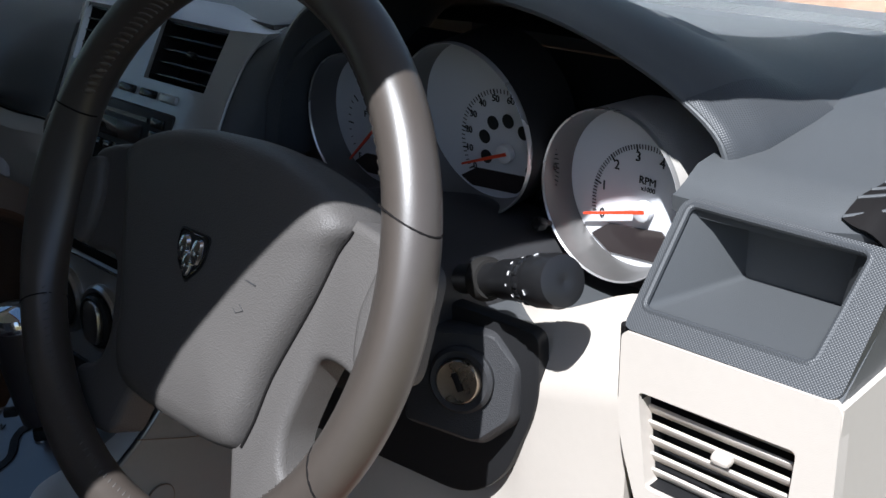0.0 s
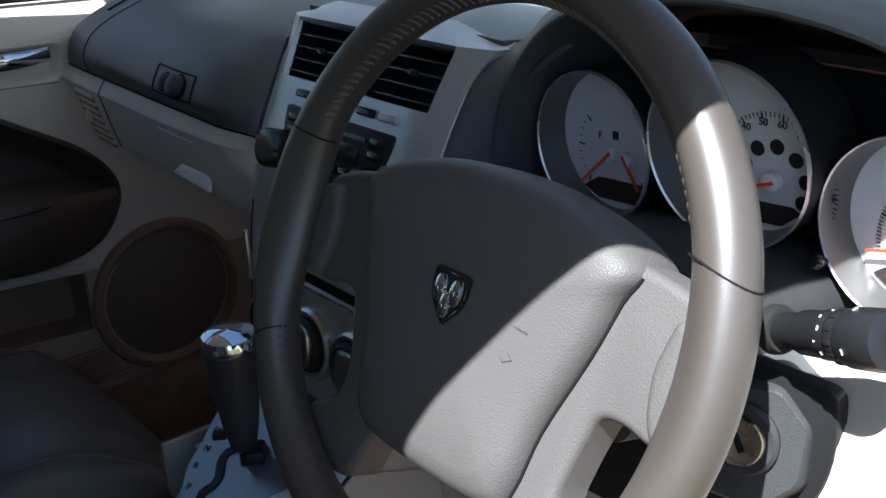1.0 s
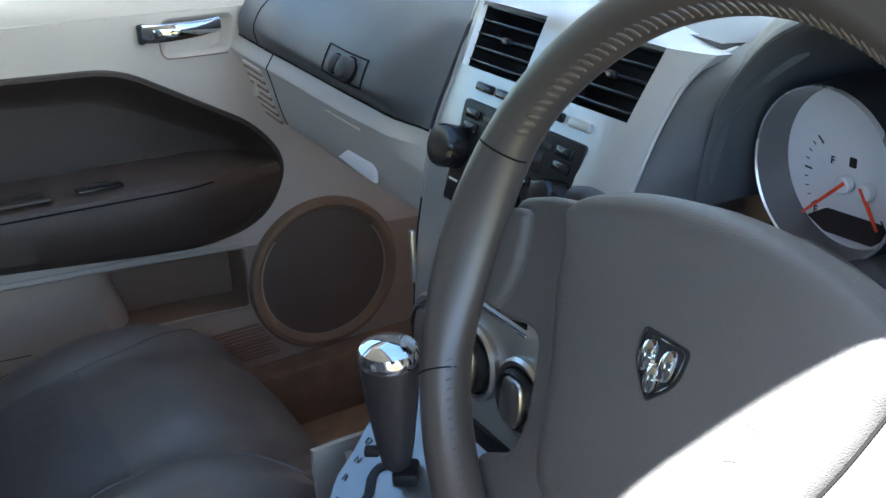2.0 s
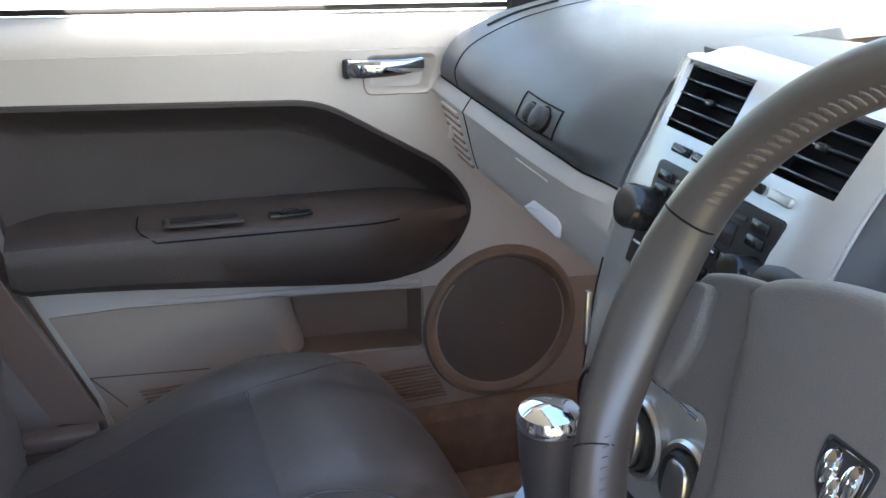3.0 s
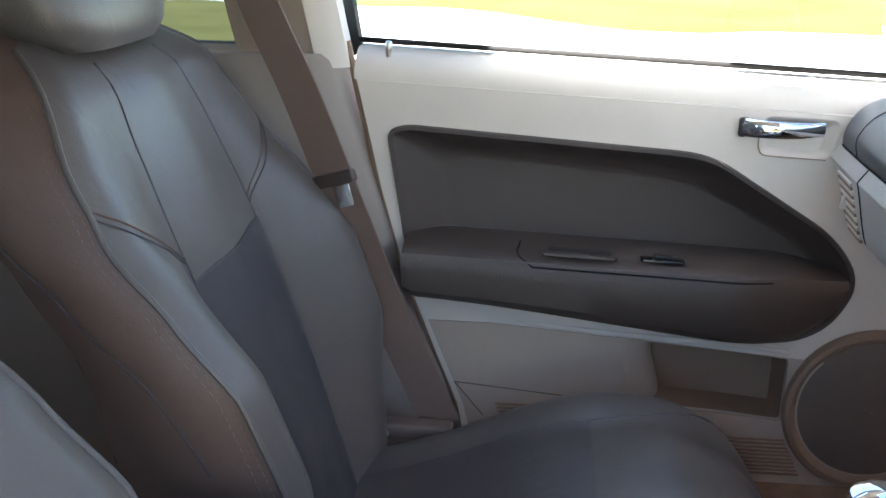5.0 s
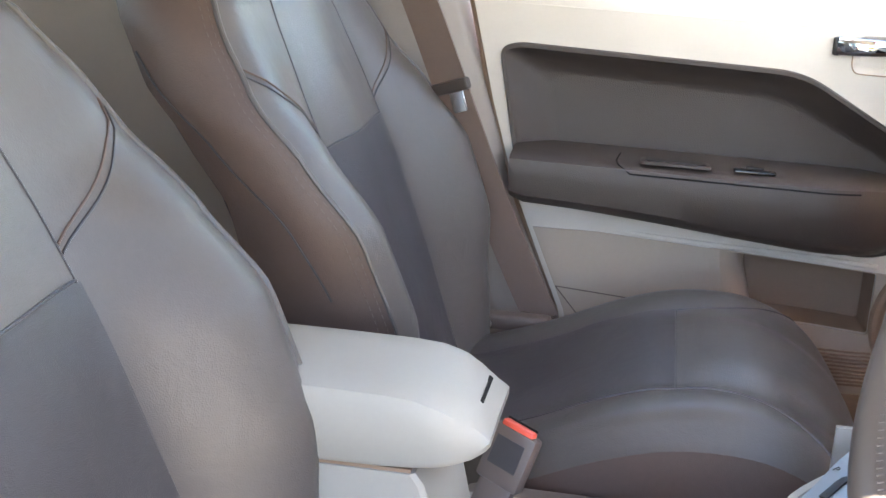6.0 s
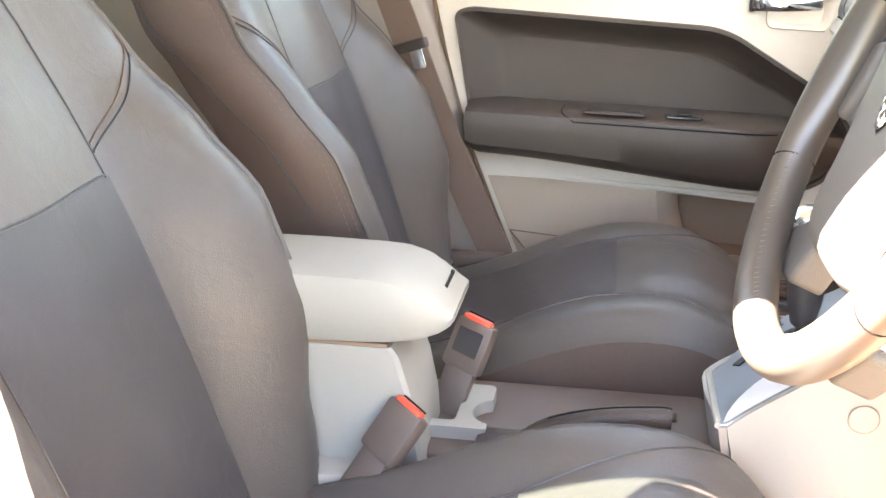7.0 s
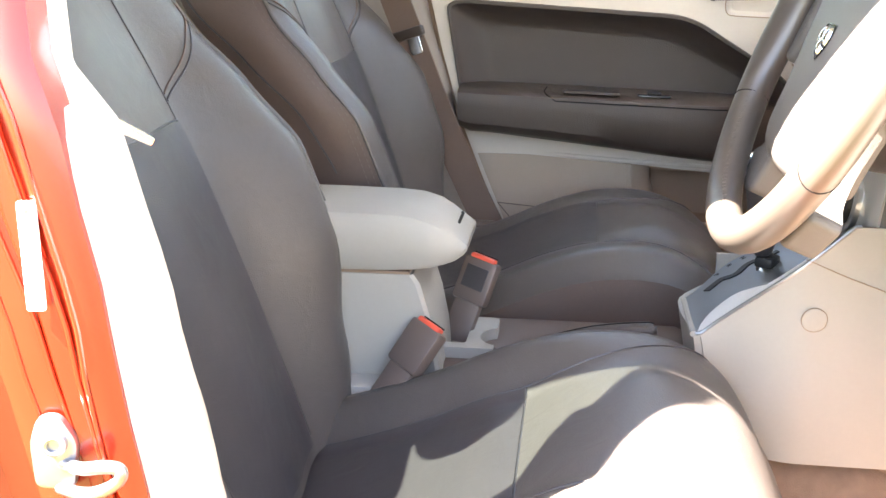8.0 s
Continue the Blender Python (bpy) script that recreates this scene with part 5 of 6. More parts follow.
def dials():
    # engine speed
    # Pale tube on this dial alone: sun on its outer wall given as colour.
    t, m = dial("tachometer", (0.503, 0.2329, 0.968), 0.0615, 0.0, -0.108, GREY_TRIM, "white engine speed dial with black numerals in a metal ring")
    h = (0.0145, -0.0150)
    numbers(t, m, *h, 0.0410, 194, -46, "0 1 2 3 4 5 6 7 8".split(), 0.0100)
    ticks(t, m, *h, 0.0500, 194, -46, 80, 10, 0.006, 0.0035)
    part("numeral", words("RPM", m @ Matrix.Translation((0.0141, 0.0088, 0.0003)), 0.0080), INK, t, smooth=False)
    part("numeral", words("x1000", m @ Matrix.Translation((0.0150, 0.0030, 0.0003)), 0.0050), INK, t, smooth=False)
    part("display", slab(rounded([(-0.034, -0.043), (-0.018, -0.031), (0.030, -0.024), (0.043, -0.036), (0.028, -0.048), (-0.016, -0.053)], 0.002), m, 0.0012), LCD, t, "dark display window")
    needle(t, m, h[0], h[1] + 0.003, 196, 0.054)
    # road speed
    t, m = dial("speedometer", (0.3745, 0.2228, 0.9926), 0.068, 0.12, -0.04, DARK, "white road speed dial with a red needle in a metal ring")
    h = (0.0240, -0.0205)
    numbers(t, m, *h, 0.0425, 208, -44, "0 10 20 30 40 50 60 70 80 90 100 110 120".split(), 0.0078)
    ticks(t, m, *h, 0.0500, 208, -44, 60, 5, 0.0055, 0.0035)
    for k in range(7):
        a = radians(200 - 38 * k)
        part("lamp_window", slab(circle(0.0056, 18, (h[0] + 0.0255 * math.cos(a), h[1] + 0.0255 * math.sin(a))), m, 0.0008), INK, t)
    part("display", slab(rounded([(-0.030, -0.052), (-0.0115, -0.0413), (0.0396, -0.0372), (0.046, -0.041), (0.030, -0.054), (-0.018, -0.058)], 0.002), m, 0.0012), LCD, t)
    needle(t, m, *h, 201, 0.049)
    # fuel and temperature
    t, m = dial("fuel_gauge", (0.245, 0.229, 0.9714), 0.0612, 0.034, -0.0626, DARK, "white fuel and temperature dial with two red needles")
    ticks(t, m, 0.0006, -0.0106, 0.040, 219, 138, 8, 4, 0.007, 0.003)
    ticks(t, m, 0.0190, -0.0109, 0.027, 305, 400, 6, 3, 0.006, 0.003)
    part("numeral", words("F", m @ Matrix.Translation((-0.0145, 0.0018, 0.0003)), 0.008), INK, t, smooth=False)
    part("numeral", words("E", m @ Matrix.Translation((-0.0262, -0.0390, 0.0003)), 0.008), INK, t, smooth=False)
    part("pump_mark", slab(rect(0.006, 0.007, 0.001, c=(0.0032, 0.0051)), m, 0.0006), INK, t)
    needle(t, m, 0.0006, -0.0106, 223, 0.045, 0.006)
    needle(t, m, 0.0190, -0.0109, 304, 0.027, 0.006)
    part("display", slab(rounded([(-0.033, -0.045), (-0.016, -0.034), (0.0326, -0.0305), (0.040, -0.037), (0.026, -0.049), (-0.016, -0.052)], 0.002), m, 0.0012), LCD, t)
    # trip button
    part("trip_button", lathe([(0.004, -0.03), (0.004, 0.0), (0.0055, 0.002), (0.0055, 0.008), (0.004, 0.010), (0.0, 0.010)], basis((0.449, 0.232, 0.934), (1, 0, 0), (0, 0.3, 1)), 16), BLACK_GLOSS, bpy.data.objects["speedometer"], "small black trip button")


def crown_z(y):
    """The height of the dashboard's top."""
    return 1.022 + 0.014 * smooth(0.183, 0.36, y) - 0.026 * smooth(0.40, 0.86, y)


def driver_dash(t):
    # pod with the open bin: slanting face, top and right cheek
    m = basis((0.660, 0.1435, 0.984), (1, 0, 0), (0, 0.69, 0.72))
    outer = rounded([(-0.058, -0.051), (0.066, -0.050), (0.068, 0.034), (-0.060, 0.036)], [0.006, 0.008, 0.012, 0.012])
    hole = rounded([(-0.053, -0.037), (0.047, -0.036), (0.052, 0.0305), (-0.055, 0.0315)], 0.006)
    bm = slab(outer, m @ Matrix.Translation((0, 0, -0.010)), 0.010, holes=(hole,))
    part("bin_frame", bm, DASH_WEAVE, t, "dark weave-textured frame round an open bin")
    part("bin_lip", tube([m @ Vector((*p, -0.0015)) for p in hole], 0.0022, 8, closed=True), DASH_WEAVE, t)
    # the well: floor falls to the front, back wall upright
    base = [m @ Vector((*p, -0.003)) for p in hole]
    deep = [Vector((lerp(p.x, 0.664, 0.38), 0.196 + 0.02 * (p.z - 0.958), lerp(p.z, 0.985, 0.06))) for p in base]
    rings = [base, [p.lerp(q, 0.5) for p, q in zip(base, deep)], deep]
    bm = loft(rings, cap=False)
    bm.faces.new([bm.verts.new(p) for p in deep])
    part("bin_well", bm, DASH, t, "plain grey open storage bin")
    def top(u, v):
        x = lerp(0.592, 0.735, u)
        y = lerp(0.167, 0.84, v ** 1.7)
        return (x, y + 0.03 * smooth(0.67, 0.735, x) * (1 - v), crown_z(y) - 0.0140 * smooth(0.200, 0.167, y) - 0.035 * smooth(0.70, 0.735, x))
    part("pod_top", sheet(top, 12, 20, -0.01), DASH, t, "blue-grey soft vinyl pod top")
    part("pod_cheek", sheet(lambda u, v: (0.727 + 0.015 * smooth(0, 1, u), lerp(lerp(0.110, 0.180, v), 0.75, u), lerp(0.946, 0.998, v)), 12, 6, 0.008), DASH, t)
    # demister vent at the end of the pod top
    def crest(x, y, up):
        return Vector((x, y, crown_z(y) - 0.014 * smooth(0.200, 0.167, y) - 0.035 * smooth(0.70, 0.735, x) + up))
    dv = part("demister_vent", sheet(lambda u, v: crest(lerp(lerp(0.6865, 0.700, v), 0.731, u), lerp(0.181 - 0.004 * math.sin(math.pi * min(1, u * 1.6)), 0.300, v), 0.0005), 12, 16, -0.001), SEAM, t, "slatted demister vent")
    for k in range(8):
        y = 0.1815 + 0.0135 * k
        x = lerp(0.6865, 0.700, (y - 0.181) / 0.119)
        foot, head = crest(x, y, 0.0006), crest(x + 0.0205, y + 0.0130, 0.0)
        head.z = max(head.z + 0.002, foot.z + 0.0035)
        part("slat", tube([foot, foot.lerp(head, 0.5), head], 0.0011, 8), DASH, dv)
    # vent panel under the bin
    mv = basis((0.662, 0.106, 0.884), (1, 0, 0), (0, 0.02, 1))
    outer = rounded([(-0.036, -0.060), (0.074, -0.060), (0.067, 0.064), (-0.060, 0.062), (-0.058, 0.0)], [0.01, 0.004, 0.006, 0.006, 0.02])
    hole = rounded([(-0.036, -0.032), (0.047, -0.032), (0.048, 0.030), (-0.046, 0.028)], 0.004)
    part("vent_panel", slab(outer, mv @ Matrix.Translation((0, 0, -0.012)), 0.012, holes=(hole,)), BEIGE, t, "pale stone coloured vent surround")
    vent(t, mv @ Matrix.Translation((0.002, -0.001, -0.003)), 0.094, 0.060, 6, DARK, BEIGE, 30)
    part("panel_cheek", sheet(lambda u, v: (0.730 + 0.02 * smooth(0, 1, u), lerp(0.108, 0.60, u), lerp(0.82, 0.946, v)), 12, 4, 0.01), BEIGE, t)
    # knee panel: one pale sheet from the vent to the console
    def knee(u, v):
        x = lerp(0.138, 0.602, u)
        z = lerp(0.44, 0.950, v)
        y = 0.122 + 0.018 * smooth(0.58, 0.40, x) + 0.35 * smooth(0.64, 0.40, z) * 0.5 + 0.03 * smooth(0.90, 0.950, z)
        dip = 0.05 * smooth(0.16, 0.06, abs(x - 0.36)) * smooth(0.72, 0.84, z)
        return (x, y + dip, z - 0.04 * smooth(0.60, 0.50, x) * smooth(0.8, 0.95, z))
    part("knee_panel", sheet(knee, 40, 30, -0.008), BEIGE, t, "pale stone coloured knee panel")
    part("gap", tube([(0.600, 0.1175, 0.945), (0.601, 0.1175, 0.90), (0.611, 0.119, 0.85), (0.624, 0.121, 0.82)], 0.0045, 8), SEAM, t)
    part("vent_under", box((0.67, 0.18, 0.77), (0.14, 0.12, 0.10), 0.02), BEIGE_SHADED, t)


def dash_top(t):
    def top(u, v):
        x = lerp(-0.14, 0.594, u)
        y = lerp(lerp(0.222, 0.40, smooth(0.165, 0.20, x)), 0.86, v)
        return (x, y, crown_z(y) - 0.002 + 0.026 * smooth(0.24, 0.14, x) * smooth(0.45, 0.25, y))
    part("top_pad", sheet(top, 20, 16, -0.01), DASH, t, "blue-grey soft dashboard top")
    grille = part("demister_grille", box((0.20, 0.74, crown_z(0.74) - 0.004), (0.72, 0.056, 0.006), 0.002), DARK, t)
    for k in range(7):
        part("slat", box((0.20, 0.717 + 0.0078 * k, crown_z(0.74) - 0.0005), (0.71, 0.0036, 0.004), 0.001), DASH, grille)


dash = thing("dashboard", (0.05, 0.45, 0.60), "two-tone dashboard, blue-grey pad over pale stone lower panels", "dashboard")
passenger_dash(dash)
dash_top(dash)
centre_stack(dash)
cluster(dash)
driver_dash(dash)
dials()


# ---- steering wheel and column ----
WC = Vector((0.352, -0.003, 0.962))
WM = basis(WC, (1, 0, 0), (0, 0.381, 0.9245))  # local z points at the driver


def steering_wheel():
    t = thing("steering_wheel", WC, "dark leather steering wheel with stitched grips and a chrome badge", "steering wheel")
    R, r = 0.1835, 0.0158
    rings = []
    n = 168
    for i in range(n):
        a = 2 * math.pi * i / n
        deg = math.degrees(a) % 360
        thumb = 0.5 * max(smooth(32, 3, abs((deg + 180) % 360 - 180)), smooth(32, 3, abs(deg - 180)))
        c = Vector((math.cos(a), math.sin(a), 0))
        ring = []
        for j in range(18):
            b = 2 * math.pi * j / 18
            rr = r * (1 + 0.95 * thumb * max(0, -math.cos(b)))
            ring.append(WM @ (c * (R + rr * math.cos(b)) + Vector((0, 0, r * 1.06 * math.sin(b) - 0.011 * thumb * max(0, -math.cos(b))))))
        rings.append(ring)
    rim = part("rim", loft(rings, loop=True), WHEEL_LEATHER, t, "smooth dark leather rim")
    for deg in (19, 161, -28, 208):
        a = radians(deg)
        c = Vector((math.cos(a), math.sin(a), 0))
        skew = 0.056 if math.cos(a) > 0 else -0.015
        loop = []
        for b in [2 * math.pi * j / 24 for j in range(24)]:
            e = a - skew * math.cos(b)
            reach = (r * (1.0 + 0.20 * (abs(deg) < 20 or abs(deg - 180) < 20) * max(0, -math.cos(b))) - 0.0002) * math.cos(b)
            loop.append(WM @ (Vector((math.cos(e), math.sin(e), 0)) * (R + reach) + Vector((0, 0, (r * 1.06 - 0.0002) * math.sin(b)))))
        part("seam", tube(loop, 0.0007, 5, closed=True), SEAM, rim)
    # stitching on the inner side of the rim
    bm, puckers = bmesh.new(), bmesh.new()
    for i in range(150):
        a = radians(lerp(27, 333, i / 149) if i < 150 else 0)
        deg = math.degrees(a)
        if 180 < deg < 205 or 155 < deg < 180:
            continue
        b = math.pi - 0.45
        p = Vector((math.cos(a) * (R + r * math.cos(b)), math.sin(a) * (R + r * math.cos(b)), r * 1.06 * math.sin(b)))
        q = WM @ Matrix.Translation(p) @ Matrix.Rotation(a, 4, "Z") @ Matrix.Rotation(-1.12, 4, "Y") @ Matrix.Rotation(0.4, 4, "Z")
        box((0, 0, -0.0001), (0.0040, 0.0010, 0.0010), 0.0003, q, seg=1, bm=bm)
        if deg > 205:
            continue
        swell = WM @ Matrix.Translation(p) @ Matrix.Rotation(a + 0.0175, 4, "Z") @ Matrix.Rotation(-1.12, 4, "Y") @ Matrix.Rotation(0.4, 4, "Z")
        loft([[swell @ Vector((0.0052 * f * math.cos(w), 0.0024 * f * math.sin(w), h)) for w in [math.pi * k / 4 for k in range(8)]] for f, h in ((1.0, -0.0006), (0.8, 0.0004), (0.35, 0.0008))], bm=puckers)
    tagged(part("stitching", bm, THREAD, rim), "grey cross stitching", kind="stuff")
    tagged(part("puckered_leather", puckers, WHEEL_LEATHER, rim), "leather puckered along the stitching", kind="stuff")
    # airbag cover
    top = [(-0.115, 0.044), (-0.088, 0.060), (-0.045, 0.0705), (0.0, 0.0735), (0.045, 0.0705), (0.088, 0.060), (0.115, 0.044)]
    low = [(0.108, 0.024), (0.098, -0.010), (0.080, -0.060), (0.072, -0.098), (0.058, -0.117), (0.0, -0.121), (-0.058, -0.117), (-0.072, -0.098), (-0.080, -0.060), (-0.098, -0.010), (-0.108, 0.024)]
    outline = [Vector(p).to_2d() for p in spline([Vector((*p, 0)) for p in top + low], 4, closed=True)]
    area = sum(outline[i - 1].x * outline[i].y - outline[i].x * outline[i - 1].y for i in range(len(outline)))
    if area < 0:
        outline.reverse()
    rings = []
    c = Vector((0, -0.015))
    for f, d in ((0.96, -0.060), (1.0, -0.042), (1.0, -0.020), (0.985, -0.013), (0.955, -0.0075), (0.90, -0.0035), (0.80, -0.001), (0.5, 0.001), (0.1, 0.0015)):
        rings.append([WM @ Vector((*(c + (p - c) * f), d - 0.12 * max(0.0, -(p.y * f) - 0.085))) for p in outline])
    pad = part("airbag_cover", loft(rings), WHEEL_PAD, t, "grained dark airbag cover")
    for s in (-1, 1):
        side = sorted([p for p in outline if s * p.x > 0.066 and -0.112 < p.y < 0.040], key=lambda p: p.y)
        part("cover_gap", tube([WM @ Vector((*(c + (p - c) * 1.008), -0.0172)) for p in side], 0.0009, 6), SEAM, pad)
    # pressed line and a small moulded mark on the cover
    part("pressed_line", tube([WM @ Vector((x, -0.006 - 0.10 * (x - 0.040), 0.0004 - 0.02 * (x - 0.040))) for x in (0.038, 0.052, 0.066)], 0.0007, 5), COLUMN, pad)
    part("pressed_mark", tube([WM @ Vector((x, y, 0.0002)) for x, y in ((0.050, -0.026), (0.054, -0.029), (0.060, -0.026), (0.056, -0.023))], 0.0004, 5), COLUMN, pad)
    # badge: a plain shield in chrome
    shield = rounded([(-0.015, 0.013), (0.015, 0.013), (0.0145, -0.004), (0.0, -0.018), (-0.0145, -0.004)], [0.004, 0.004, 0.008, 0.003, 0.008])
    mb = WM @ Matrix.Translation((0, -0.006, 0.0005))
    part("badge_recess", slab([p * 1.14 for p in shield], mb, 0.0012, 0.0006), DARK, pad)
    part("badge_rim", tube([mb @ Vector((*p, 0.0014)) for p in shield], 0.0007, 6, closed=True), BLACK_GLOSS, pad, "fine dark shield outline")
    bm = bmesh.new()
    for sx in (-1, 1):
        loft([[mb @ Vector((sx * (0.0072 + q.x * 0.0052), 0.002 + q.y * 0.0095, 0.0014 + h)) for q in [p * f for p in circle(1.0, 16)]] for f, h in ((1, 0.0), (0.85, 0.0025), (0.4, 0.004))], bm=bm)
    loft([[mb @ Vector((q.x * 0.0048, -0.0075 + q.y * 0.0085, 0.0014 + h)) for q in [p * f for p in circle(1.0, 16)]] for f, h in ((1, 0.0), (0.85, 0.0025), (0.4, 0.004))], bm=bm)
    part("badge_shape", bm, CHROME, pad, "plain chrome badge relief")
    # spokes: a sunk panel beside the cover, a padded lobe at the rim and a lower arm, with an opening between
    for s in (-1, 1):
        web = [(0.050, 0.046), (0.112, 0.047), (0.142, 0.042), (0.170, 0.032), (0.172, -0.034), (0.150, -0.042), (0.128, -0.036), (0.112, -0.038), (0.105, -0.062), (0.099, -0.092), (0.106, -0.114), (0.134, -0.126), (0.104, -0.162), (0.070, -0.158), (0.060, -0.126), (0.050, -0.10)]
        lobe = [(0.147, 0.030), (0.168, 0.026), (0.170, -0.034), (0.153, -0.040), (0.144, -0.026), (0.140, 0.0)]
        bm = bmesh.new()
        for shape, z0, dep, r in ((web, -0.046, 0.028, 0.010), (lobe, -0.036, 0.026, 0.008)):
            slab(rounded([(s * x, y) for x, y in shape], r), WM @ Matrix.Translation((0, 0, z0)), dep, 0.006, seg=4, bm=bm)
        part("spoke", bm, WHEEL_PAD, t, "dark moulded spoke panel")
    part("boss", lathe([(0.070, -0.12), (0.080, -0.08), (0.076, -0.045), (0.02, -0.045)], WM @ Matrix.Translation((0, -0.01, 0)), 32), DARK, t)


def column():
    t = thing("steering_column", (0.36, 0.12, 0.86), "dark grey steering column shroud with ignition lock and stalks", "steering column")
    rings = []
    for y, w, h, z in ((0.045, 0.062, 0.040, 0.915), (0.055, 0.080, 0.048, 0.902), (0.11, 0.092, 0.052, 0.894), (0.20, 0.10, 0.053, 0.886), (0.27, 0.10, 0.05, 0.880)):
        rings.append([(0.365 + w * math.copysign(abs(math.cos(b)) ** 0.6, math.cos(b)), y, z + h * math.copysign(abs(math.sin(b)) ** 0.6, math.sin(b))) for b in [2 * math.pi * j / 32 for j in range(32)]])
    part("shroud", loft(rings), COLUMN, t)
    # black sheet in place of the knee panel's shaded cut-out under the column
    cut = rounded([(0.532, 0.912), (0.534, 0.862), (0.505, 0.790), (0.470, 0.760), (0.262, 0.742), (0.225, 0.795), (0.200, 0.862), (0.200, 0.905)], [0.01, 0.04, 0.03, 0.03, 0.03, 0.03, 0.03, 0.01])
    part("cutout_shade", slab(cut, basis((0, 0.133, 0), (1, 0, 0), (0, 0, 1)), 0.010, 0.003), DARK, t, "black sheet for the shaded cut-out under the column")
    # ignition boss with its lock barrel
    m = basis((0.486, 0.106, 0.868), (0.93, 0.34, 0.0), (0.0, 0.28, 1))
    boss = rounded([(-0.042, -0.034), (0.012, -0.040), (0.034, -0.020), (0.036, 0.016), (0.016, 0.036), (-0.040, 0.030)], 0.006)
    bs = part("ignition_boss", loft([[m @ Vector((*(p * f), d)) for p in boss] for f, d in ((1.12, -0.09), (1.10, -0.012), (1.0, 0.0), (0.94, 0.002))]), COLUMN, t)
    part("lock_collar", lathe([(0.0225, 0.0), (0.0225, 0.005), (0.020, 0.008), (0.0155, 0.006)], m @ Matrix.Translation((-0.002, 0.002, 0.001)), 40), COLUMN, bs)
    lock = part("lock_barrel", lathe([(0.0155, 0.0), (0.0152, 0.010), (0.0140, 0.0115), (0.006, 0.0105), (0.0, 0.0105)], m @ Matrix.Translation((-0.002, 0.002, 0.001)), 40), WORN_STEEL, bs, "worn steel ignition lock barrel")
    part("key_slot", box((0, 0, 0), (0.0042, 0.013, 0.002), 0.0008, m @ Matrix.Translation((-0.002, 0.002, 0.0118)) @ Matrix.Rotation(0.5, 4, "Z")), SEAM, lock)
    # light stalk
    a, b = Vector((0.497, 0.114, 0.943)), Vector((0.563, 0.095, 0.968))
    m = (b - a).to_track_quat("Z", "Y").to_matrix().to_4x4()
    m.translation = a
    L = (b - a).length
    st = part("light_stalk", lathe([(0.0100, -0.03), (0.0105, L * 0.22), (0.0125, L * 0.30), (0.0130, L * 0.52), (0.0136, L * 0.54), (0.0136, L * 0.66)], m, 32), STALK, t, "black light stalk with a rotary end")
    part("stalk_ring", lathe([(0.0140, L * 0.66), (0.0144, L * 0.68), (0.0144, L * 0.76), (0.0139, L * 0.78)], m, 32), BLACK_GLOSS, st)
    part("stalk_end", lathe([(0.0152, L * 0.78), (0.0160, L * 0.82), (0.0162, L * 1.06), (0.0150, L * 1.12), (0.010, L * 1.14), (0.002, L * 1.14), (0.001, L * 1.135), (0.0, L * 1.135)], m, 32), STALK, st)
    for k in range(12):
        q = m @ Matrix.Rotation(radians(k * 30), 4, "Z") @ Matrix.Translation((0.0137, 0, L * (0.58 + 0.03 * (k % 2))))
        part("mark", box((0, 0, 0), (0.0004, 0.0010 + 0.0008 * (k % 3), 0.0008), 0, q), WHITE_INK, st)
        q = m @ Matrix.Rotation(radians(k * 30 + 12), 4, "Z") @ Matrix.Translation((0.0164, 0, L * 0.88))
        if k % 3 == 0:
            part("mark", box((0, 0, 0), (0.0004, 0.0032, 0.0009), 0, q), WHITE_INK, st)
        part("grip_ridge", box((0.0143, 0, L * 0.72), (0.0016, 0.0030, L * 0.07), 0.0005, m @ Matrix.Rotation(radians(k * 30), 4, "Z")), BLACK_GLOSS, st)
    part("stalk_gaiter", lathe([(0.0145, 0.0), (0.0142, 0.004), (0.0125, 0.008), (0.010, 0.008)], m @ Matrix.Translation((0, 0, -0.004)), 28), RUBBER, t)
    # wiper stalk on the other side
    a, b = Vector((0.26, 0.11, 0.948)), Vector((0.160, 0.085, 0.960))
    m = (b - a).to_track_quat("Z", "Y").to_matrix().to_4x4()
    m.translation = a
    L = (b - a).length
    part("wiper_stalk", lathe([(0.010, -0.02), (0.011, L * 0.5), (0.014, L * 0.6), (0.015, L * 0.9), (0.012, L), (0.0, L)], m, 24), DARK, t, "black wiper stalk")


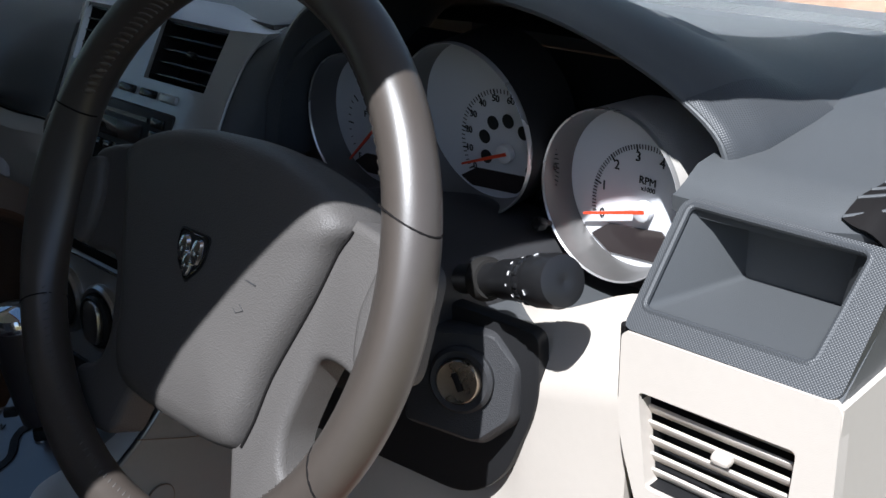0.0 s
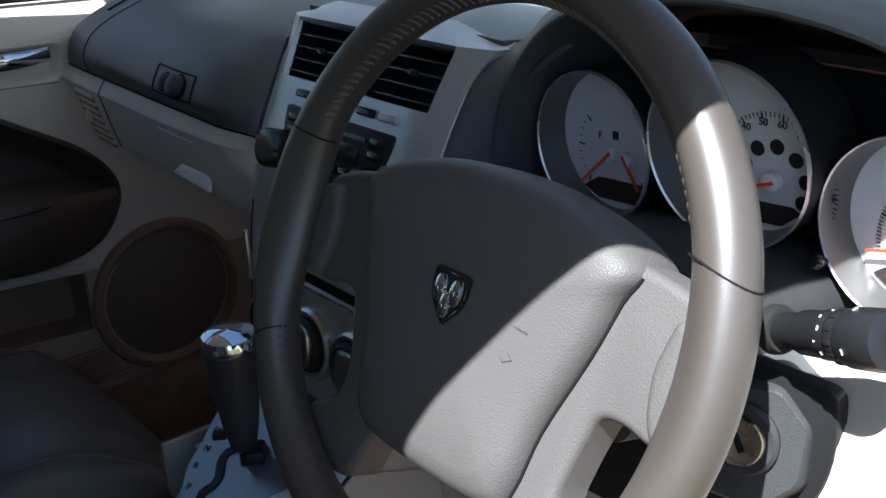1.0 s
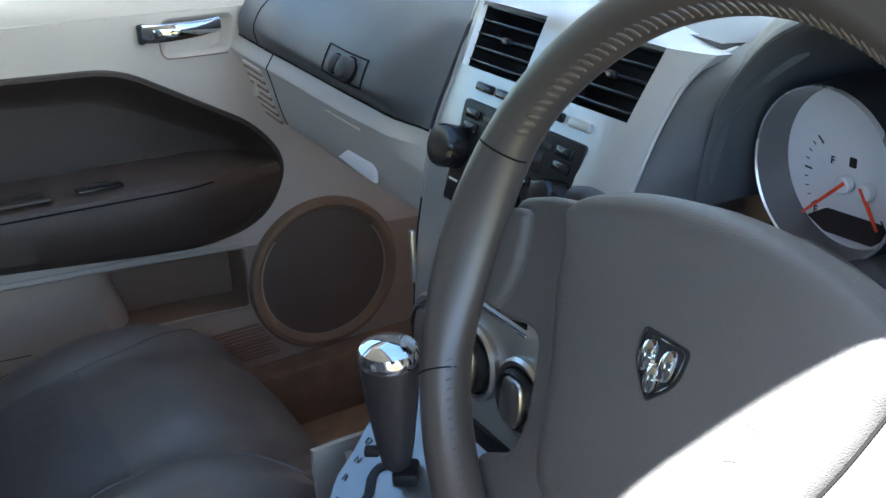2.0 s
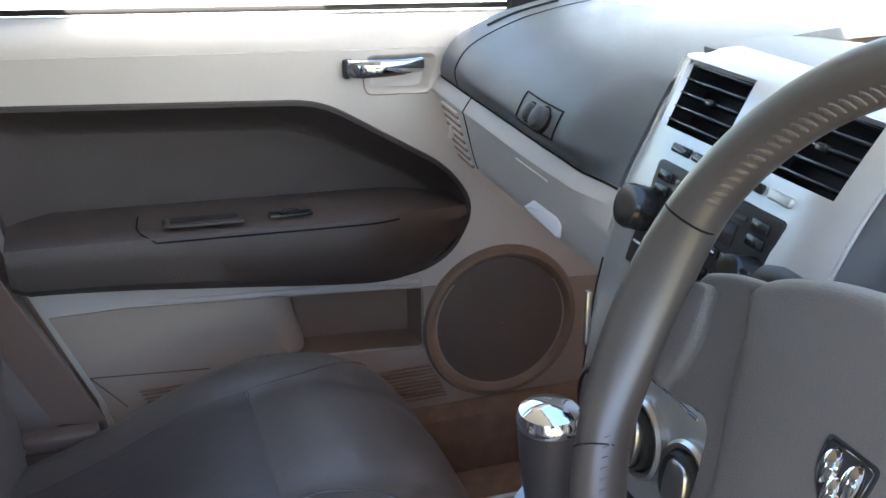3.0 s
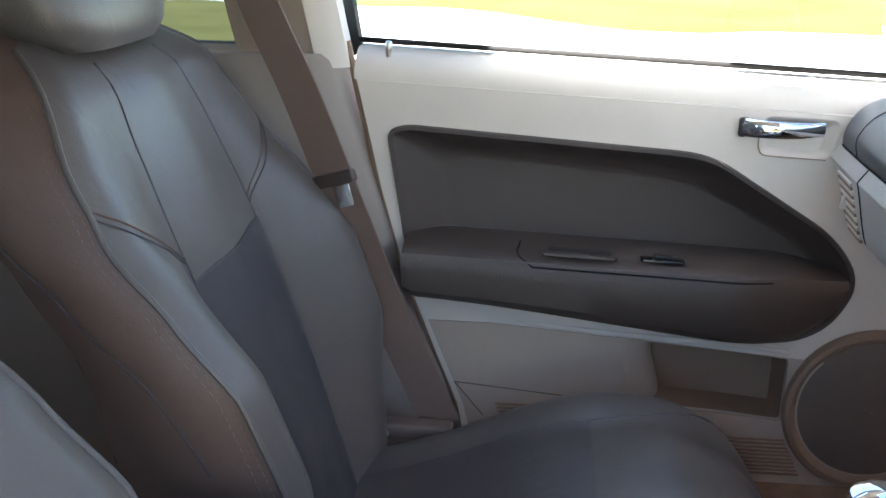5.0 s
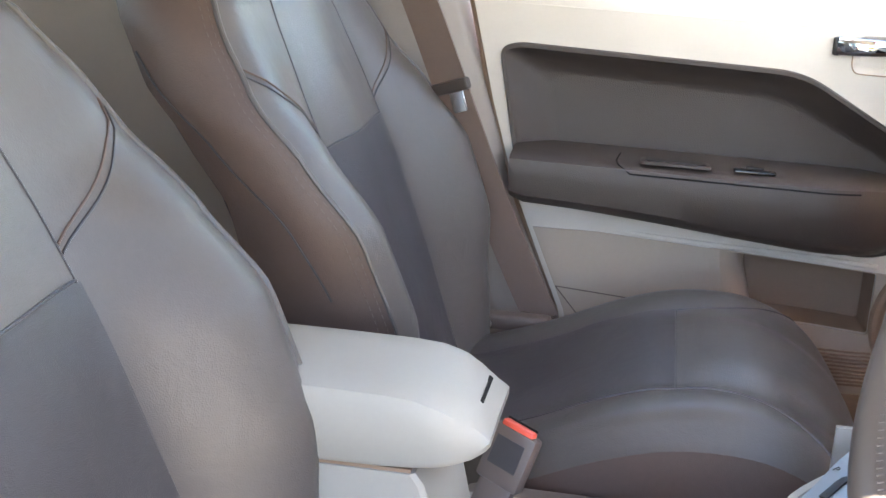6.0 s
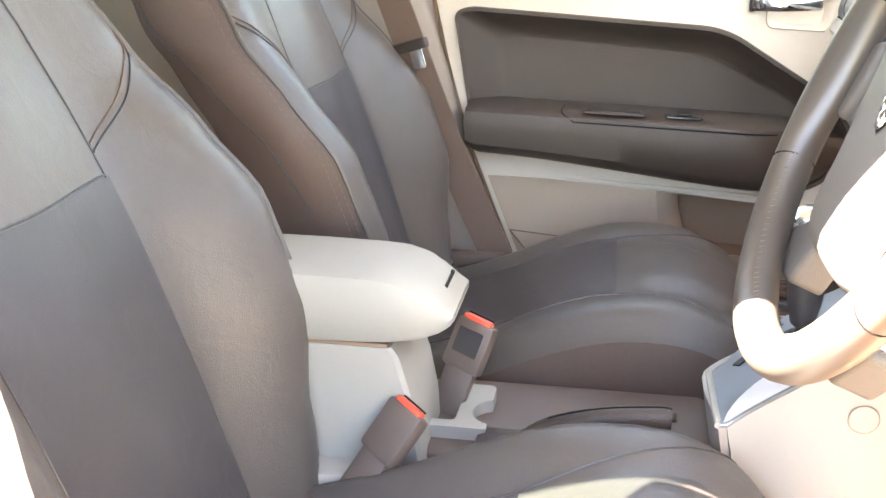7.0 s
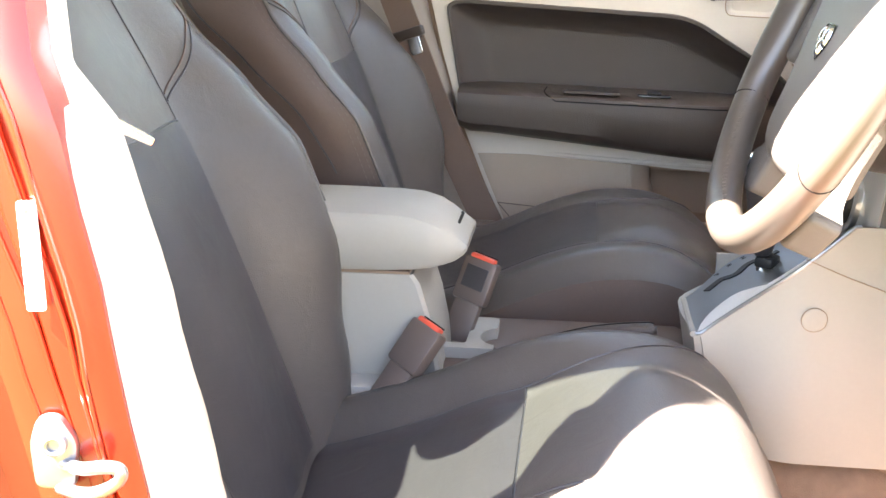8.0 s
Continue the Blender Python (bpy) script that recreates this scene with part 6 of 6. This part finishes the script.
# ---- console between the seats ----
def console():
    t = thing("centre_console", (0, -0.2, 0.40), "pale stone centre console with a silver shifter plate", "centre console")
    def top_z(y):
        return 0.594 + min(max(y + 0.056, 0) * 0.97, 0.145)
    def cheek(u, v):
        y = lerp(-0.056, 0.330, u)
        return (lerp(0.106, 0.142, smooth(0, 0.3, u)) + 0.006 * math.sin(math.pi * v), y + 0.03 * (1 - v) * smooth(0.15, 0, u), lerp(0.452, top_z(y), v))
    part("cheek", sheet(cheek, 48, 16, -0.006), STONE, t, "pale stone console side panel")
    part("cheek", sheet(lambda u, v: (-0.135, lerp(-0.01, 0.140, u), lerp(0.43, 0.62, v)), 10, 8, 0.006), STONE, t)
    part("nose", sheet(lambda u, v: (lerp(-0.13, 0.106, u), lerp(0.03, -0.064, smooth(0.0, 0.5, u)) + 0.008 * smooth(0.6, 1, u) + 0.03 * (1 - v), lerp(0.43, lerp(0.61, 0.592, smooth(0, 0.5, u)), v)), 20, 10, 0.008), STONE, t)
    m = basis((0.1475, 0.060, 0.633), (0, 1, 0), (0, 0, 1))
    part("screw_cap", lathe([(0.0134, -0.004), (0.0134, 0.0012), (0.012, 0.0016), (0.0, 0.0016)], m, 36), STONE, t)
    part("cap_gap", tube([m @ Vector((*p, 0.0006)) for p in circle(0.0140, 36)], 0.0004, 5, closed=True), BROWN_SHADED, t)
    part("panel_gap", tube([(0.1455, 0.045, 0.702), (0.1475, 0.09, 0.684), (0.1475, 0.135, 0.668)], 0.0005, 5), BROWN_SHADED, t)
    # shifter plate, rising to the dashboard and to the driver's side
    def plate(u, v):
        y = lerp(-0.062, 0.100, v)
        left = curve([(-0.062, -0.024), (0.0, -0.090), (0.06, -0.122), (0.1, -0.128)], y)
        x = lerp(left, lerp(0.105, 0.141, smooth(-0.06, 0.06, y)), u)
        low = 0.592 + 0.50 * max(y + 0.060, 0)
        return (x, y, lerp(low, max(top_z(y), low), smooth(0.55, 1.0, u) ** 1.2))
    part("shifter_plate", sheet(plate, 24, 20, -0.005), PLATE, t, "silver painted shifter plate")
    edge = [Vector(plate(lerp(0, 1, i / 12), 0.0)) + Vector((0, -0.002, -0.001)) for i in range(13)]
    part("plate_edge", tube(edge, 0.004, 8), STONE, t)
    rim = [Vector(plate(1.0, lerp(0.0, 1.0, i / 24))) + Vector((0.001, 0, 0.0006)) for i in range(25)]
    part("plate_edge", tube(rim, 0.0022, 8), PLATE, t)
    # sky sheen on the raised flank of the plate, painted as a bright crescent
    def crescent(u, v):
        wide = 0.42 * math.sin(math.pi * v ** 0.8) ** 0.8
        return Vector(plate(0.985 - wide * (1 - u), lerp(0.02, 0.86, v))) + Vector((-0.0006, -0.0006, 0.0012))
    part("crescent", sheet(crescent, 8, 24), SKY_SHEEN, t, "sky sheen painted as a crescent on the plate flank")
    steps = [0.20, 0.20, 0.20, 0.25, 0.25, 0.20, 0.20, 0.24, 0.24, 0.24]
    gate = [Vector(plate(a, lerp(0.16, 0.72, i / 9))) + Vector((0, 0, 0.001)) for i, a in enumerate(steps)]
    part("gate_slot", ribbon(gate, [(1, 0, 0)] * 10, 0.010, 0.0008, 2), DARK, t)
    for k, text in enumerate("PRND"):
        p = Vector(plate(0.06, 0.26 + 0.11 * k))
        part("gate_letter", words(text, basis(p + Vector((0, 0, 0.0012)), (0.9, 0.3, 0.05), (-0.3, 0.9, 0.45)), 0.010), INK, t, smooth=False)
    # shift lever
    lever = thing("shift_lever", (-0.022, 0.030, 0.63), "black leather shift lever with a chrome cap", "shift lever")
    ax = Vector((0.03, -0.02, 1)).normalized()
    m = ax.to_track_quat("Z", "Y").to_matrix().to_4x4()
    m.translation = Vector((-0.024, 0.029, 0.632))
    part("stem", lathe([(0.006, 0.0), (0.006, 0.04)], m, 14), CHROME, lever)
    part("grip", lathe([(0.008, 0.022), (0.013, 0.027), (0.0175, 0.05), (0.0240, 0.10), (0.0262, 0.130), (0.0260, 0.138)], m, 32), LEATHER_DARK, lever)
    part("cap", lathe([(0.0262, 0.137), (0.0275, 0.139), (0.0275, 0.145), (0.0250, 0.151), (0.0155, 0.155), (0.0, 0.156)], m, 36), CHROME, lever, "domed chrome cap")
    part("collar", box((0.008, 0.0, 0.016), (0.024, 0.028, 0.014), 0.004, m), DARK, lever)
    part("release_lug", box((-0.022, 0.0, 0.040), (0.014, 0.010, 0.008), 0.002, m), DARK, lever)
    # low tunnel with cup holder, parking brake
    part("tunnel_tray", box((-0.01, -0.22, 0.475), (0.20, 0.34, 0.10), 0.015), BUCKLE, t, "dark tunnel cover")
    well = rounded([(-0.042, -0.390), (0.040, -0.390), (0.040, -0.339), (-0.042, -0.337)], 0.006)
    scoop = [(0.014 + 0.030 * math.cos(a), -0.296 - 0.026 * math.sin(a)) for a in [lerp(0.25, math.pi - 0.25, i / 12) for i in range(13)]]
    tray = [(-0.054, -0.402), (0.056, -0.402), (0.056, -0.303)] + scoop + [(-0.044, -0.302), (-0.050, -0.303), (-0.054, -0.308)]
    part("cup_tray", slab(tray, Matrix.Translation((0, 0, 0.490)), 0.050, holes=(well,)), STONE, t, "pale tray with a square recess and a scooped end")
    part("recess", dish([[Vector((*p, z)) for p in well] for z in (0.5395, 0.510, 0.505)]), STONE, t)
    brake = thing("parking_brake", (0.06, -0.24, 0.52), "dark parking brake lever lying between the seats", "brake lever")
    path = [(0.052, -0.27, 0.520), (0.058, -0.235, 0.548), (0.067, -0.18, 0.570), (0.076, -0.122, 0.582), (0.079, -0.108, 0.583)]
    rings = []
    for i, p in enumerate(spline(path, 4)):
        k = 1 - 0.2 * i / 16
        rings.append([(p.x + 0.016 * k * math.cos(b), p.y, p.z + 0.013 * k * math.copysign(abs(math.sin(b)) ** 0.7, math.sin(b))) for b in [2 * math.pi * j / 14 for j in range(14)]])
    part("lever", loft(rings), INSERT, brake)
    part("button", tube([(0.079, -0.108, 0.584), (0.080, -0.103, 0.585)], 0.005, 10), INSERT, brake)
    part("boot", box((0.060, -0.235, 0.520), (0.056, 0.16, 0.034), 0.014), INSERT, brake)
    part("lever_seam", tube([(p.x, p.y, p.z + 0.0128 * (1 - 0.2 * i / 16)) for i, p in enumerate(spline(path, 4))][4:], 0.0012, 6), SEAM, brake)


def armrest_box():
    t = thing("armrest_console", (0.045, -0.50, 0.40), "pale stone armrest box between the seats with closed lid", "armrest")
    prof = [(-0.66, 0.655, 0.730), (-0.60, 0.655, 0.730), (-0.50, 0.655, 0.730), (-0.43, 0.656, 0.729), (-0.40, 0.658, 0.727), (-0.378, 0.661, 0.721), (-0.362, 0.664, 0.713), (-0.350, 0.667, 0.706), (-0.342, 0.671, 0.699), (-0.336, 0.676, 0.693), (-0.332, 0.681, 0.688)]
    table_b = [(y, b) for y, b, _ in prof]
    table_t = [(y, c) for y, _, c in prof]
    rings = []
    for i in range(34):
        y = lerp(-0.66, -0.332, 1 - (1 - i / 33) ** 1.6)
        zb, zt = curve(table_b, y), curve(table_t, y)
        w = 0.068 - 0.012 * smooth(-0.38, -0.332, y)
        k = min(0.016, (zt - zb) * 0.45)
        rings.append([(0.045 + dx, y, z) for dx, z in ((-w + 0.004, zb), (-w, zb + 0.006), (-w, zt - k), (-w + k * 0.3, zt - k * 0.3), (-w + k, zt), (-w * 0.4, zt + 0.002), (w * 0.4, zt + 0.002), (w - k, zt), (w - k * 0.3, zt - k * 0.3), (w, zt - k), (w, zb + 0.006), (w - 0.004, zb))])
    part("lid", loft(rings), STONE, t, "pale stone padded armrest lid")
    m = basis((0.036, -0.3475, 0.7040), (1, 0.0, 0.0), (0, 0.76, -0.65))
    part("latch_slot", slab(rect(0.054, 0.0048, 0.002), m @ Matrix.Translation((0, 0, -0.001)), 0.0026), SEAM, t)
    rings = []
    for z, f in ((0.36, -0.340), (0.50, -0.359), (0.56, -0.368), (0.60, -0.376), (0.640, -0.388), (0.651, -0.396)):
        rings.append([(0.045 + x, y, z) for x, y in ((-0.064, -0.68), (-0.064, f - 0.005), (-0.060, f), (0.060, f), (0.064, f - 0.005), (0.064, -0.68))])
    part("box_body", loft(rings), STONE, t)
    part("lid_gap", box((0.045, -0.53, 0.6525), (0.124, 0.26, 0.004), 0), BROWN_SHADED, t)
    part("base_step", box((0.10, -0.50, 0.470), (0.09, 0.20, 0.10), 0.008), STONE, t)


steering_wheel()
column()
console()
armrest_box()
